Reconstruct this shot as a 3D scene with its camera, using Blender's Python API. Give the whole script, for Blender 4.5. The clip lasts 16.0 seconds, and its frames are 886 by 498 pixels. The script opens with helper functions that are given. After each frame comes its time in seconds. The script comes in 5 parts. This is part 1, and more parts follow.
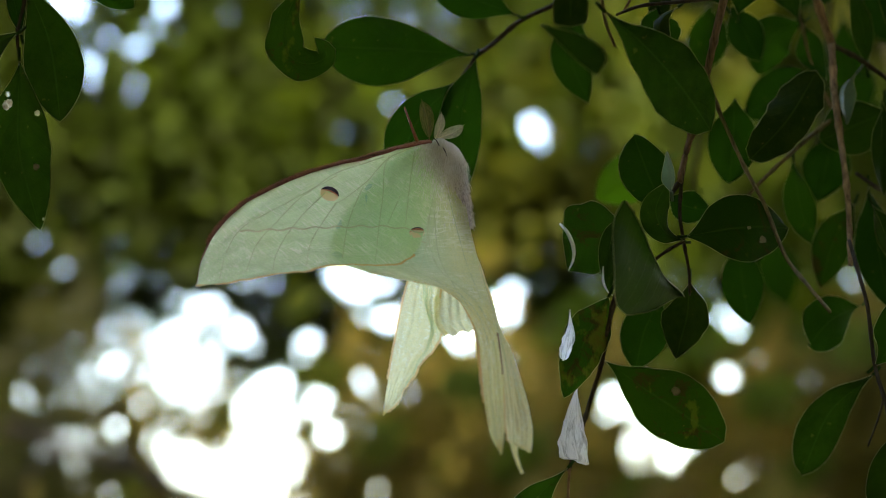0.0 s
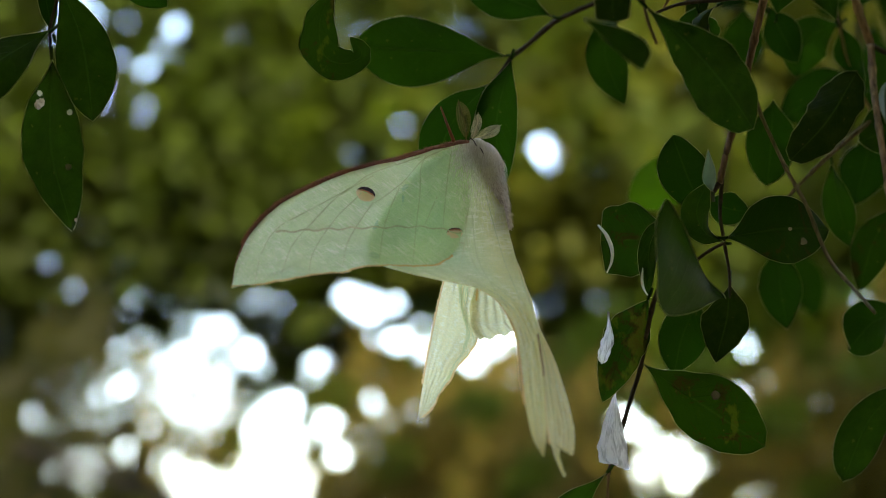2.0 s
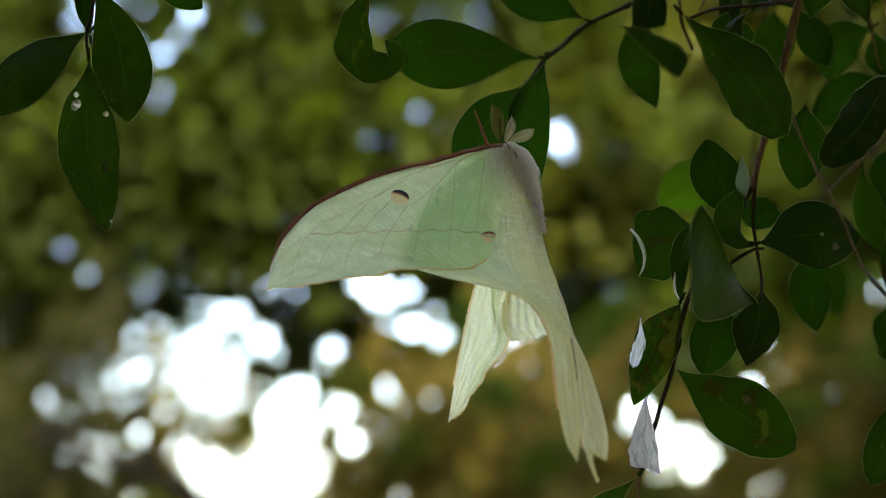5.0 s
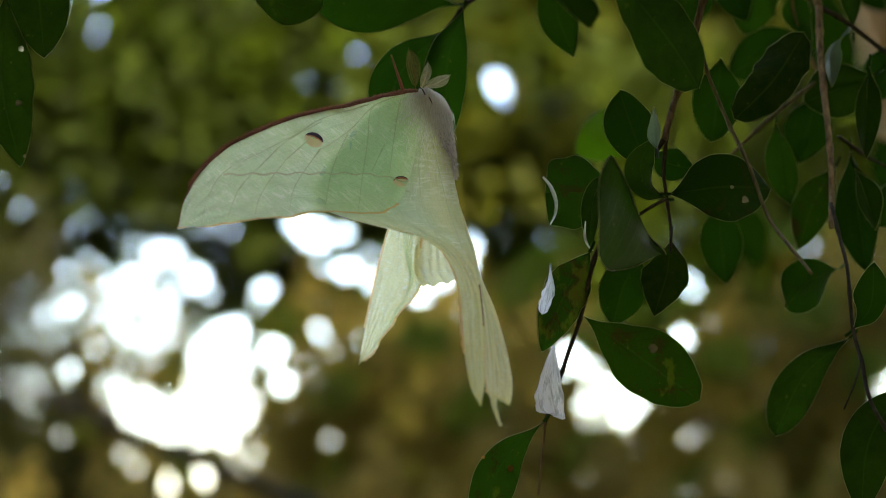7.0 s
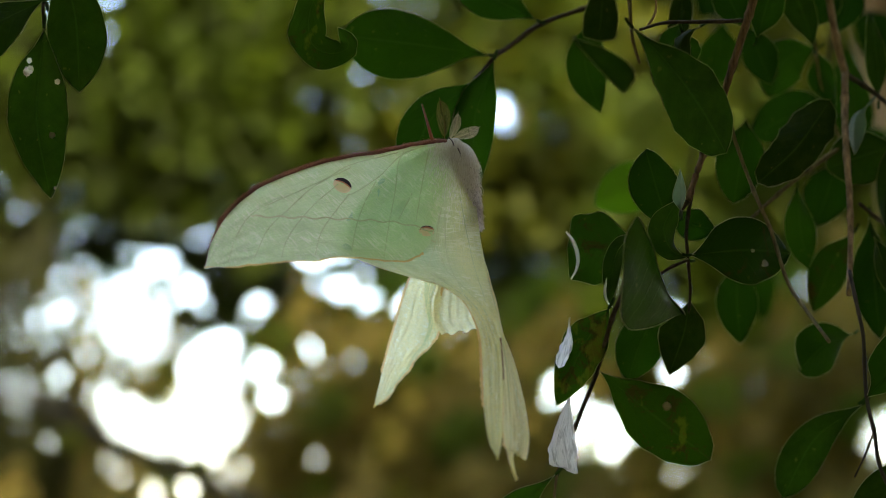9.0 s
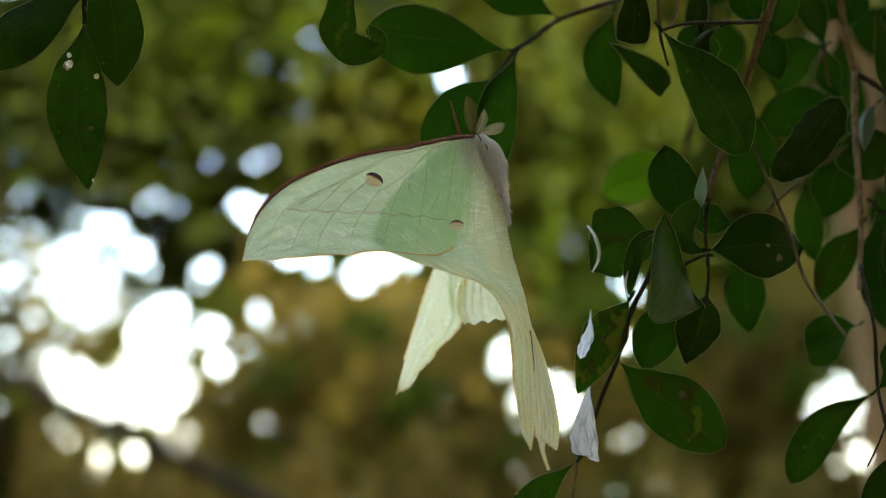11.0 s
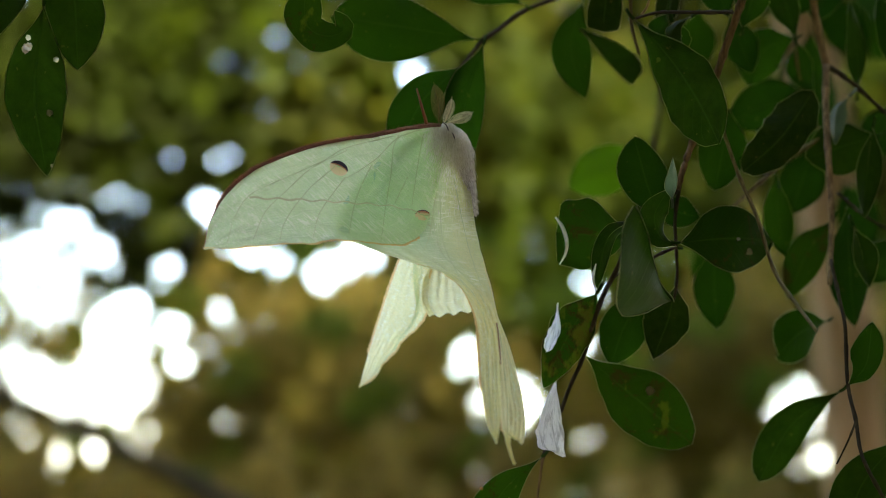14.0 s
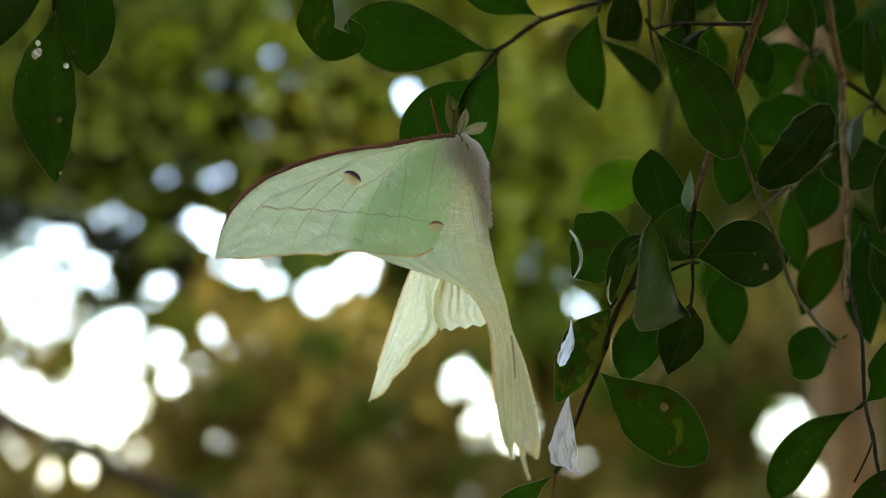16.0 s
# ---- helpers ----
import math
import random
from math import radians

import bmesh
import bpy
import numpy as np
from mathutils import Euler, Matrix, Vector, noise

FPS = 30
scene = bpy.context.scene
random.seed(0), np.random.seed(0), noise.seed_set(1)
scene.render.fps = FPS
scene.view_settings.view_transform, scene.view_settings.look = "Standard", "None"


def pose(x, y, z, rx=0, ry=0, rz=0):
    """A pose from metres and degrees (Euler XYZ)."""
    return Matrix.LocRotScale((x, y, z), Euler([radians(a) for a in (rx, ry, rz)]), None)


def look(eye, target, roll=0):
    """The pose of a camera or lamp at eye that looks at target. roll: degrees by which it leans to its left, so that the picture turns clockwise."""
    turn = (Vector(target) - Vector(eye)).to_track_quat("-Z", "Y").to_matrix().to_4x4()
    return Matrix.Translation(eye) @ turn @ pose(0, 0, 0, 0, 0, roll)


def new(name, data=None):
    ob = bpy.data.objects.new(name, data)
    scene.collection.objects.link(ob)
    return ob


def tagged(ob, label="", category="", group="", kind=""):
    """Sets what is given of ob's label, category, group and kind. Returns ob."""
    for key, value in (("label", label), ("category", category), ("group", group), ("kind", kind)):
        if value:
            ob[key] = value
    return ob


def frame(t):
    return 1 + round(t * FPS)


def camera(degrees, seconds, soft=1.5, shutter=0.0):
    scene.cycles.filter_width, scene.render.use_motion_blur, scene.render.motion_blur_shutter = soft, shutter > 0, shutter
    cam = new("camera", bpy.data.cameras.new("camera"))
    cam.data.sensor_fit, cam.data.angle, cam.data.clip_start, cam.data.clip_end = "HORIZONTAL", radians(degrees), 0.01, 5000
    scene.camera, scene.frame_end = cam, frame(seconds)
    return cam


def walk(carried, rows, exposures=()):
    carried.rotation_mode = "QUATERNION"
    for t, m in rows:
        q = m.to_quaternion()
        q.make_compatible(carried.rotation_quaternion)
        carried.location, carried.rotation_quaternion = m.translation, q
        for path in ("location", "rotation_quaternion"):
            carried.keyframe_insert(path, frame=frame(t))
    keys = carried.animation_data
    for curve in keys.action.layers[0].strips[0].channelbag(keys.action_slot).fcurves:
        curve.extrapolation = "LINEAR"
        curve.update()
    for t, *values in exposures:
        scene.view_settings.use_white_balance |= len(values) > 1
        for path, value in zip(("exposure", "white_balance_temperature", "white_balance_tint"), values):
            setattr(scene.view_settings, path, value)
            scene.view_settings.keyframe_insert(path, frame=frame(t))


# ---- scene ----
# the lens: a long one, wide open, focused on the moth
cam = camera(24.0, 16.0, soft=0.8)
cam.data.dof.use_dof = True
cam.data.dof.focus_distance = 0.442
cam.data.dof.aperture_fstop = 13.5
cam.data.dof.aperture_blades = 0
PATH = [
    (0, 0.00121, -0.43536, 1.60016, 100.010, 2.560, 0.452),
    (0.5, -0.00283, -0.43344, 1.59805, 100.322, 2.338, 0.563),
    (1, -0.00304, -0.43028, 1.59602, 100.662, 2.565, 0.621),
    (1.5, -0.00282, -0.42989, 1.59924, 100.463, 2.497, 0.763),
    (2, -0.00508, -0.42839, 1.59729, 100.625, 2.564, 0.680),
    (2.5, -0.00580, -0.42765, 1.59723, 100.479, 2.706, 0.736),
    (3, -0.00572, -0.42780, 1.60061, 99.994, 2.321, 0.641),
    (3.2, -0.00403, -0.42802, 1.59991, 100.004, 2.252, 0.661),
    (5.3, -0.00921, -0.43201, 1.60059, 100.283, 2.089, 1.001),
    (5.5, -0.00783, -0.43284, 1.60050, 100.144, 1.965, 0.837),
    (6, -0.00545, -0.43199, 1.60223, 97.369, 0.032, -0.662),
    (6.5, -0.00510, -0.43485, 1.60316, 98.610, 0.721, -0.522),
    (7, -0.00385, -0.43358, 1.60000, 98.675, 0.990, -0.974),
    (7.5, -0.00438, -0.43501, 1.60067, 98.739, 0.696, -0.844),
    (8, -0.00664, -0.43604, 1.60469, 99.075, 0.396, -0.788),
    (8.5, -0.00881, -0.43618, 1.60504, 99.295, -1.358, -1.143),
    (10.8, -0.02503, -0.45038, 1.60788, 98.615, -1.752, -2.505),
    (11, -0.02830, -0.44978, 1.60866, 98.391, -1.924, -3.108),
    (11.5, -0.02845, -0.44798, 1.60935, 98.039, -2.131, -3.800),
    (12, -0.02859, -0.44716, 1.60895, 98.374, -2.167, -3.718),
    (12.5, -0.02933, -0.44673, 1.60870, 98.465, -2.374, -3.837),
    (13, -0.02842, -0.44579, 1.60840, 98.458, -2.439, -3.757),
    (13.5, -0.03035, -0.44235, 1.60744, 98.386, -2.506, -4.172),
    (14, -0.02849, -0.44172, 1.60768, 98.442, -2.268, -4.209),
    (14.5, -0.02843, -0.44149, 1.60809, 98.750, -1.996, -4.150),
    (15, -0.02885, -0.44146, 1.60740, 98.954, -2.376, -3.890),
    (15.5, -0.02989, -0.43833, 1.60714, 98.858, -2.783, -4.200),
    (16, -0.03235, -0.43497, 1.60653, 99.034, -2.681, -4.482),
]
walk(cam, [(t, pose(x, y, z, rx, ry, rz)) for t, x, y, z, rx, ry, rz in PATH],
     exposures=[(0.0, 4.00, 7450, 10), (6.0, 3.96, 7450, 10), (8.5, 3.96, 7450, 10), (11.0, 4.13, 7450, 10), (14.5, 4.24, 7450, 10), (16.0, 4.24, 7450, 10)])

# ---- light: bright hazy sky behind the trees, a sun high behind the camera that reaches only the far trees ----
SUN_EL, SUN_AZ = 50.0, 152.0          # azimuth from +y towards +x
world = bpy.data.worlds.new("sky")
scene.world = world
world.use_nodes = True
wn = world.node_tree.nodes
sky = wn.new("ShaderNodeTexSky")
sky.sky_type = 'NISHITA'
sky.sun_disc = False
sky.sun_elevation = radians(SUN_EL)
sky.sun_rotation = radians(SUN_AZ)
sky.air_density, sky.dust_density, sky.ozone_density = 1.0, 1.8, 0.8
wn["Background"].inputs["Strength"].default_value = 0.15
world.node_tree.links.new(sky.outputs[0], wn["Background"].inputs["Color"])
lamp = bpy.data.lights.new("sun", 'SUN')
lamp.energy, lamp.angle, lamp.color = 2.35, radians(0.53), (1.0, 0.93, 0.82)
sun = new("sun", lamp)
sun.matrix_world = look((0, 0, 0), (-math.sin(radians(SUN_AZ)) * math.cos(radians(SUN_EL)),
                                    -math.cos(radians(SUN_AZ)) * math.cos(radians(SUN_EL)),
                                    -math.sin(radians(SUN_EL))))


# ---- materials ----
class Nodes:
    """A small helper to string shader nodes together."""

    def __init__(self, name):
        self.mat = bpy.data.materials.new(name)
        self.mat.use_nodes = True
        self.tree = self.mat.node_tree
        self.tree.nodes.clear()
        self.out = self.tree.nodes.new("ShaderNodeOutputMaterial")

    def add(self, kind, **inputs):
        node = self.tree.nodes.new(kind)
        for key, value in inputs.items():
            key = key.replace("_", " ")
            self.put(node.inputs[key], value)
        return node

    def put(self, socket, value):
        if isinstance(value, bpy.types.NodeSocket):
            self.tree.links.new(value, socket)
        else:
            socket.default_value = value

    def rgb(self, c):
        node = self.tree.nodes.new("ShaderNodeRGB")
        node.outputs[0].default_value = (*c, 1)
        return node.outputs[0]

    def noise(self, scale, detail=3.0, rough=0.6, vector=None, distort=0.0):
        node = self.add("ShaderNodeTexNoise", Scale=scale, Detail=detail, Roughness=rough, Distortion=distort)
        if vector is not None:
            self.put(node.inputs["Vector"], vector)
        return node.outputs["Fac"]

    def coords(self, which="Object"):
        return self.tree.nodes.new("ShaderNodeTexCoord").outputs[which]

    def stretch(self, vector, scale):
        node = self.add("ShaderNodeMapping", Vector=vector)
        node.inputs["Scale"].default_value = scale
        return node.outputs[0]

    def ramp(self, fac, *stops):
        node = self.tree.nodes.new("ShaderNodeMapRange")
        self.put(node.inputs["Value"], fac)
        for socket, value in zip(("From Min", "From Max", "To Min", "To Max"), stops):
            node.inputs[socket].default_value = value
        return node.outputs[0]

    def mix(self, fac, a, b, blend='MIX'):
        node = self.tree.nodes.new("ShaderNodeMix")
        node.data_type, node.blend_type = 'RGBA', blend
        self.put(node.inputs[0], fac)
        for socket, value in ((node.inputs[6], a), (node.inputs[7], b)):
            self.put(socket, value if isinstance(value, bpy.types.NodeSocket) else (*value, 1))
        return node.outputs[2]

    def math(self, op, a, b=0.0):
        node = self.tree.nodes.new("ShaderNodeMath")
        node.operation = op
        self.put(node.inputs[0], a)
        self.put(node.inputs[1], b)
        return node.outputs[0]

    def random(self):
        return self.tree.nodes.new("ShaderNodeObjectInfo").outputs["Random"]

    def island(self):
        return self.tree.nodes.new("ShaderNodeNewGeometry").outputs["Random Per Island"]

    def bump(self, height, distance, strength=1.0):
        return self.add("ShaderNodeBump", Height=height, Distance=distance, Strength=strength).outputs[0]

    def solid(self, colour, rough, normal=None, spec=0.5):
        node = self.add("ShaderNodeBsdfPrincipled", Roughness=rough)
        self.put(node.inputs["Base Color"], colour if isinstance(colour, bpy.types.NodeSocket) else (*colour, 1))
        node.inputs["Specular IOR Level"].default_value = spec
        if normal is not None:
            self.put(node.inputs["Normal"], normal)
        return node.outputs[0]

    def sheet(self, colour, through_colour, share, rough, normal=None, spec=0.5):
        """A thin sheet that lets some light through."""
        front = self.solid(colour, rough, normal, spec)
        back = self.add("ShaderNodeBsdfTranslucent")
        self.put(back.inputs["Color"], through_colour)
        if normal is not None:
            self.put(back.inputs["Normal"], normal)
        node = self.add("ShaderNodeMixShader")
        self.put(node.inputs[0], share)
        self.tree.links.new(front, node.inputs[1])
        self.tree.links.new(back.outputs[0], node.inputs[2])
        return node.outputs[0]

    def done(self, shader):
        self.tree.links.new(shader, self.out.inputs["Surface"])
        return self.mat


def leaf_material(name, spotted=False, thick=False, share=0.45, thin=0.0):
    n = Nodes(name)
    uv = n.coords("UV")
    sep = n.add("ShaderNodeSeparateXYZ", Vector=uv)
    across = n.math('ABSOLUTE', n.math('SUBTRACT', sep.outputs[1], 0.5))
    obj = n.coords("Object")
    tone = n.mix(n.random(), (0.005, 0.022, 0.002), (0.010, 0.034, 0.003))
    tone = n.mix(n.ramp(n.noise(90, 4), 0.35, 0.7, 0.0, 0.6), tone, (0.022, 0.052, 0.004))
    fine = n.noise(1400, 4, vector=obj)
    tone = n.mix(n.ramp(fine, 0.4, 0.7, 0.0, 0.35), tone, (0.008, 0.022, 0.003))
    if thick:
        tone = n.mix(0.6, tone, n.mix(n.ramp(n.noise(210, 4, 0.7, obj), 0.4, 0.65, 0.0, 1.0), (0.011, 0.019, 0.003), (0.030, 0.044, 0.007)))
    # side veins run forward from the midrib
    slant = n.math('ADD', n.math('MULTIPLY', sep.outputs[0], 9.0), n.math('MULTIPLY', across, -5.0))
    saw = n.math('ABSOLUTE', n.math('SUBTRACT', n.math('FRACT', slant), 0.5))
    vein = n.ramp(saw, 0.0, 0.05, 1.0, 0.0)
    rib = n.ramp(across, 0.004, 0.03, 1.0, 0.0)
    tone = n.mix(n.math('MULTIPLY', vein, 0.05), tone, (0.06, 0.11, 0.02))
    tone = n.mix(n.math('MULTIPLY', rib, 0.5), tone, (0.05, 0.10, 0.02))
    glow = n.mix(n.math('MULTIPLY', n.math('MAXIMUM', rib, n.math('MULTIPLY', vein, 0.4)), 0.5),
                 n.mix(n.ramp(n.noise(150, 5, 0.7, obj), 0.35, 0.65, 0.0, 1.0), n.mix(n.random(), (0.009, 0.024, 0.001), (0.016, 0.042, 0.002)), (0.024, 0.062, 0.003)) if thick else n.mix(n.ramp(n.noise(70, 4, 0.65, obj), 0.3, 0.7, 0.0, 1.0), n.mix(n.random(), (0.005, 0.022, 0.001), (0.018, 0.062, 0.002)), n.mix(n.random(), (0.010, 0.038, 0.002), (0.030, 0.088, 0.003))), (0.015, 0.045, 0.004))
    # lifts the glow colour as if lit from behind
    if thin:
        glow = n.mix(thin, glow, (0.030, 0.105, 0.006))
    # small dry flecks
    fleck = n.ramp(n.noise(520, 2, vector=obj), 0.70, 0.74, 0.0, 1.0)
    tone = n.mix(n.math('MULTIPLY', fleck, 0.6), tone, (0.16, 0.12, 0.05))
    if spotted:
        blotch = n.ramp(n.noise(190, 5, 0.75, obj, 0.6), 0.55, 0.63, 0.0, 0.8)
        glow = n.mix(0.35, glow, (0.022, 0.034, 0.002))
        tone = n.mix(blotch, tone, (0.045, 0.022, 0.006))
        glow = n.mix(blotch, glow, (0.03, 0.018, 0.004))
        yellow = n.ramp(n.noise(130, 4, 0.6, n.stretch(obj, (1.3, 1, 0.8))), 0.62, 0.68, 0.0, 0.32)
        tone = n.mix(yellow, tone, (0.17, 0.16, 0.02))
        glow = n.mix(yellow, glow, (0.14, 0.13, 0.01))
    height = n.math('ADD', n.math('MULTIPLY', fine, 0.35), n.math('MULTIPLY', n.math('ADD', vein, rib), -0.3))
    return n.done(n.sheet(tone, glow, share, n.ramp(n.noise(300, 3), 0.3, 0.7, 0.30, 0.52), n.bump(height, 0.00025, 0.7), 0.025))


def simple_sheet(name, a, b, through_colour, share, rough, scale, spec=0.4):
    n = Nodes(name)
    obj = n.coords("Object")
    tone = n.mix(n.ramp(n.noise(scale, 5, 0.65, obj), 0.3, 0.7, 0.0, 1.0), a, b)
    return n.done(n.sheet(tone, (*through_colour, 1), share, rough, n.bump(n.noise(scale * 4, 4, vector=obj), 0.0003, 0.6), spec))


def bark_material(name, a, b, scale):
    n = Nodes(name)
    obj = n.coords("Object")
    long = n.noise(scale, 6, 0.7, n.stretch(obj, (1, 1, 0.22)))
    tone = n.mix(n.ramp(long, 0.3, 0.7, 0.0, 1.0), a, b)
    tone = n.mix(n.ramp(n.noise(scale * 0.25, 3, vector=obj), 0.55, 0.75, 0.0, 0.5), tone, (0.13, 0.11, 0.06))
    return n.done(n.solid(tone, 0.75, n.bump(long, 0.35 / scale, 0.8), 0.1))


LEAF = leaf_material("shrub_leaf")
LEAF_THICK = leaf_material("shrub_leaf_leathery", False, True)
# lit copies of the leaf, with light from behind put into their glow
LEAF_LIT = leaf_material("shrub_leaf_lit", share=0.6, thin=0.6)
LEAF_BLOTCHED = leaf_material("shrub_leaf_lit_blotched", True, share=0.6, thin=0.5)
# the leathery leaf again, passing less light: shade put into the material
LEAF_SHADED = leaf_material("shrub_leaf_shaded", False, True, 0.12)
LEAF_SPOTTED = leaf_material("shrub_leaf_blemished", True)
def pale_leaf_material():
    # the white is sky glare on a glossy leaf, put into the colour
    n = Nodes("silvery_leaf_glare")
    uv = n.coords("UV")
    streak = n.noise(1.0, 4, 0.7, n.stretch(uv, (1.5, 3.2, 1)), 1.2)
    tone = n.mix(n.ramp(streak, 0.32, 0.50, 0.0, 1.0), (0.34, 0.32, 0.28), (0.99, 0.98, 0.93))
    glow = n.mix(n.ramp(streak, 0.32, 0.50, 0.0, 1.0), (0.42, 0.40, 0.35), (1.0, 0.99, 0.95))
    return n.done(n.sheet(tone, glow, 0.80, 0.22, n.bump(streak, 0.0016, 0.9), 1.0))


LEAF_PALE = pale_leaf_material()
# bright edge highlights are put into this paler rim colour
RIM = simple_sheet("leaf_rim_highlight", (0.42, 0.40, 0.22), (0.05, 0.07, 0.02), (0.34, 0.35, 0.15), 0.5, 0.5, 500, 0.3)
LEAF_UNDER = simple_sheet("leaf_underside", (0.010, 0.018, 0.010), (0.017, 0.026, 0.015), (0.02, 0.05, 0.01), 0.3, 0.45, 110, 0.03)
# sun from behind is put into this leaf's bright green
LEAF_BACKLIT = simple_sheet("backlit_leaf", (0.03, 0.07, 0.005), (0.04, 0.09, 0.008), (0.085, 0.19, 0.005), 0.6, 0.45, 120, 0.1)
# grey of a pale underside; also stands in for bluish sky reflection
LEAF_GREY = simple_sheet("grey_underside_sheen", (0.10, 0.13, 0.08), (0.05, 0.075, 0.04), (0.11, 0.17, 0.07), 0.5, 0.35, 350, 0.6)
SCAR = simple_sheet("leaf_scar", (0.42, 0.36, 0.26), (0.30, 0.24, 0.17), (0.50, 0.42, 0.30), 0.5, 0.7, 2500, 0.2)
SCAR_ORANGE = simple_sheet("dry_orange_patch", (0.40, 0.18, 0.05), (0.28, 0.11, 0.03), (0.70, 0.30, 0.08), 0.6, 0.7, 2500, 0.2)
SCAR_HOLE = simple_sheet("leaf_skeleton", (0.70, 0.60, 0.44), (0.52, 0.42, 0.28), (0.66, 0.54, 0.36), 0.9, 0.7, 2500, 0.2)
BARK_RED = bark_material("reddish_bark", (0.045, 0.028, 0.011), (0.25, 0.165, 0.075), 900)
BARK_PALE = bark_material("pale_bark", (0.060, 0.041, 0.018), (0.42, 0.29, 0.14), 900)
BARK_DARK = bark_material("dark_green_bark", (0.017, 0.014, 0.007), (0.055, 0.042, 0.022), 900)
BARK_GREEN = bark_material("olive_bark", (0.050, 0.042, 0.015), (0.20, 0.165, 0.065), 900)
BARK_TREE = bark_material("tree_bark", (0.33, 0.215, 0.105), (0.66, 0.46, 0.25), 14)
# darker copy of the tree bark, shade put into its colour
BARK_SHADE = bark_material("shaded_bark", (0.018, 0.015, 0.010), (0.045, 0.036, 0.024), 14)


def wing_material(name, a, b, through_colour, share, tail=None):
    n = Nodes(name)
    uv = n.coords("UV")
    obj = n.coords("Object")
    tone = n.mix(n.ramp(n.noise(160, 4, vector=obj), 0.3, 0.7, 0.0, 1.0), a, b)
    if tail:
        place_on = n.add("ShaderNodeSeparateXYZ", Vector=uv)
        along = n.ramp(place_on.outputs[0], 0.22, 0.62, 0.0, 1.0)
        # the inner strip clear of the overlap stays bright
        along = n.math('MAXIMUM', along, n.ramp(place_on.outputs[1], 0.50, 0.85, 0.0, 0.75))
        tone = n.mix(along, tone, tail[0])
        through_colour = n.mix(along, through_colour, tail[1])
    # rubbed streaks of scales across and along the wing
    scales = n.noise(1.0, 3, 0.6, n.stretch(uv, (150, 9, 1)), 0.5)
    cross = n.noise(1.0, 3, 0.6, n.stretch(uv, (16, 150, 1)), 0.6)
    worn = n.ramp(n.noise(1.0, 3, 0.6, n.stretch(uv, (7, 4, 1))), 0.40, 0.62, 0.25, 1.0)
    scales = n.math('MULTIPLY', n.math('MAXIMUM', n.ramp(scales, 0.50, 0.60, 0.0, 1.0), n.ramp(cross, 0.54, 0.63, 0.0, 0.9)), worn)
    tone = n.mix(n.math('MULTIPLY', scales, 0.85), tone, (0.97, 0.98, 0.94))
    grain = n.noise(5200, 2, vector=obj)
    tone = n.mix(n.ramp(grain, 0.35, 0.7, 0.35, 0.0), tone, (0.50, 0.63, 0.42))
    glow = n.mix(n.ramp(grain, 0.38, 0.62, 0.40, 0.0), through_colour, (0.50, 0.60, 0.36))
    glow = n.mix(n.math('MULTIPLY', scales, 0.80), glow, (0.99, 1.0, 0.80))
    pleat = n.noise(1.0, 2, 0.5, n.stretch(uv, (5, 46, 1)), 0.3)
    height = n.math('ADD', n.math('MULTIPLY', grain, 0.4), n.math('ADD', n.math('MULTIPLY', scales, 0.4), n.math('MULTIPLY', pleat, 2.0)))
    return n.done(n.sheet(tone, glow, share, 0.6, n.bump(height, 0.00014, 0.5), 0.2))


WING = wing_material("pale_green_wing", (0.62, 0.76, 0.52), (0.74, 0.84, 0.62), (0.76, 0.90, 0.52), 0.84)
# green root also darkened to paint shade where the forewing overlaps
WING_HIND = wing_material("green_to_cream_wing", (0.58, 0.70, 0.50), (0.64, 0.77, 0.58), (0.50, 0.73, 0.51), 0.80,
                          ((0.84, 0.80, 0.52), (0.96, 0.88, 0.36)))
WING_TAIL = wing_material("cream_green_wing", (0.88, 0.82, 0.57), (0.76, 0.70, 0.47), (0.97, 0.86, 0.42), 0.78)
WING_PLEAT = wing_material("pleated_cream_wing", (0.86, 0.80, 0.55), (0.75, 0.69, 0.46), (0.90, 0.80, 0.40), 0.76)
def fur_material(name, a, b, share):
    n = Nodes(name)
    tone = n.mix(n.ramp(n.math('ADD', n.math('MULTIPLY', n.island(), 0.6), n.math('MULTIPLY', n.noise(420, 3, vector=n.coords("Object")), 0.5)), 0.25, 0.75, 0.0, 1.0), a, b)
    return n.done(n.sheet(tone, tone, share, 0.9, None, 0.05))


FUR = fur_material("white_fur", (0.50, 0.45, 0.37), (0.96, 0.92, 0.83), 0.45)
FUR_SOFT = fur_material("soft_white_fur", (0.74, 0.72, 0.60), (0.97, 0.96, 0.88), 0.55)
COSTA = simple_sheet("maroon_scales", (0.15, 0.045, 0.028), (0.46, 0.25, 0.18), (0.3, 0.07, 0.05), 0.1, 0.8, 3600, 0.1)
MARGIN = simple_sheet("ochre_margin", (0.66, 0.46, 0.18), (0.50, 0.33, 0.12), (0.84, 0.60, 0.26), 0.80, 0.7, 1800, 0.2)
VEIN = simple_sheet("wing_vein", (0.56, 0.60, 0.36), (0.66, 0.72, 0.48), (0.66, 0.72, 0.42), 0.86, 0.6, 1500, 0.2)
BAND_BROWN = simple_sheet("wing_band", (0.52, 0.48, 0.26), (0.80, 0.84, 0.60), (0.68, 0.66, 0.40), 0.86, 0.6, 4200, 0.2)
SPOT_DARK = simple_sheet("eyespot_black", (0.012, 0.008, 0.010), (0.05, 0.02, 0.025), (0.02, 0.01, 0.01), 0.05, 0.6, 3000, 0.2)
SPOT_PINK = simple_sheet("eyespot_pink", (0.46, 0.13, 0.07), (0.62, 0.28, 0.16), (0.85, 0.35, 0.2), 0.3, 0.6, 2500, 0.2)
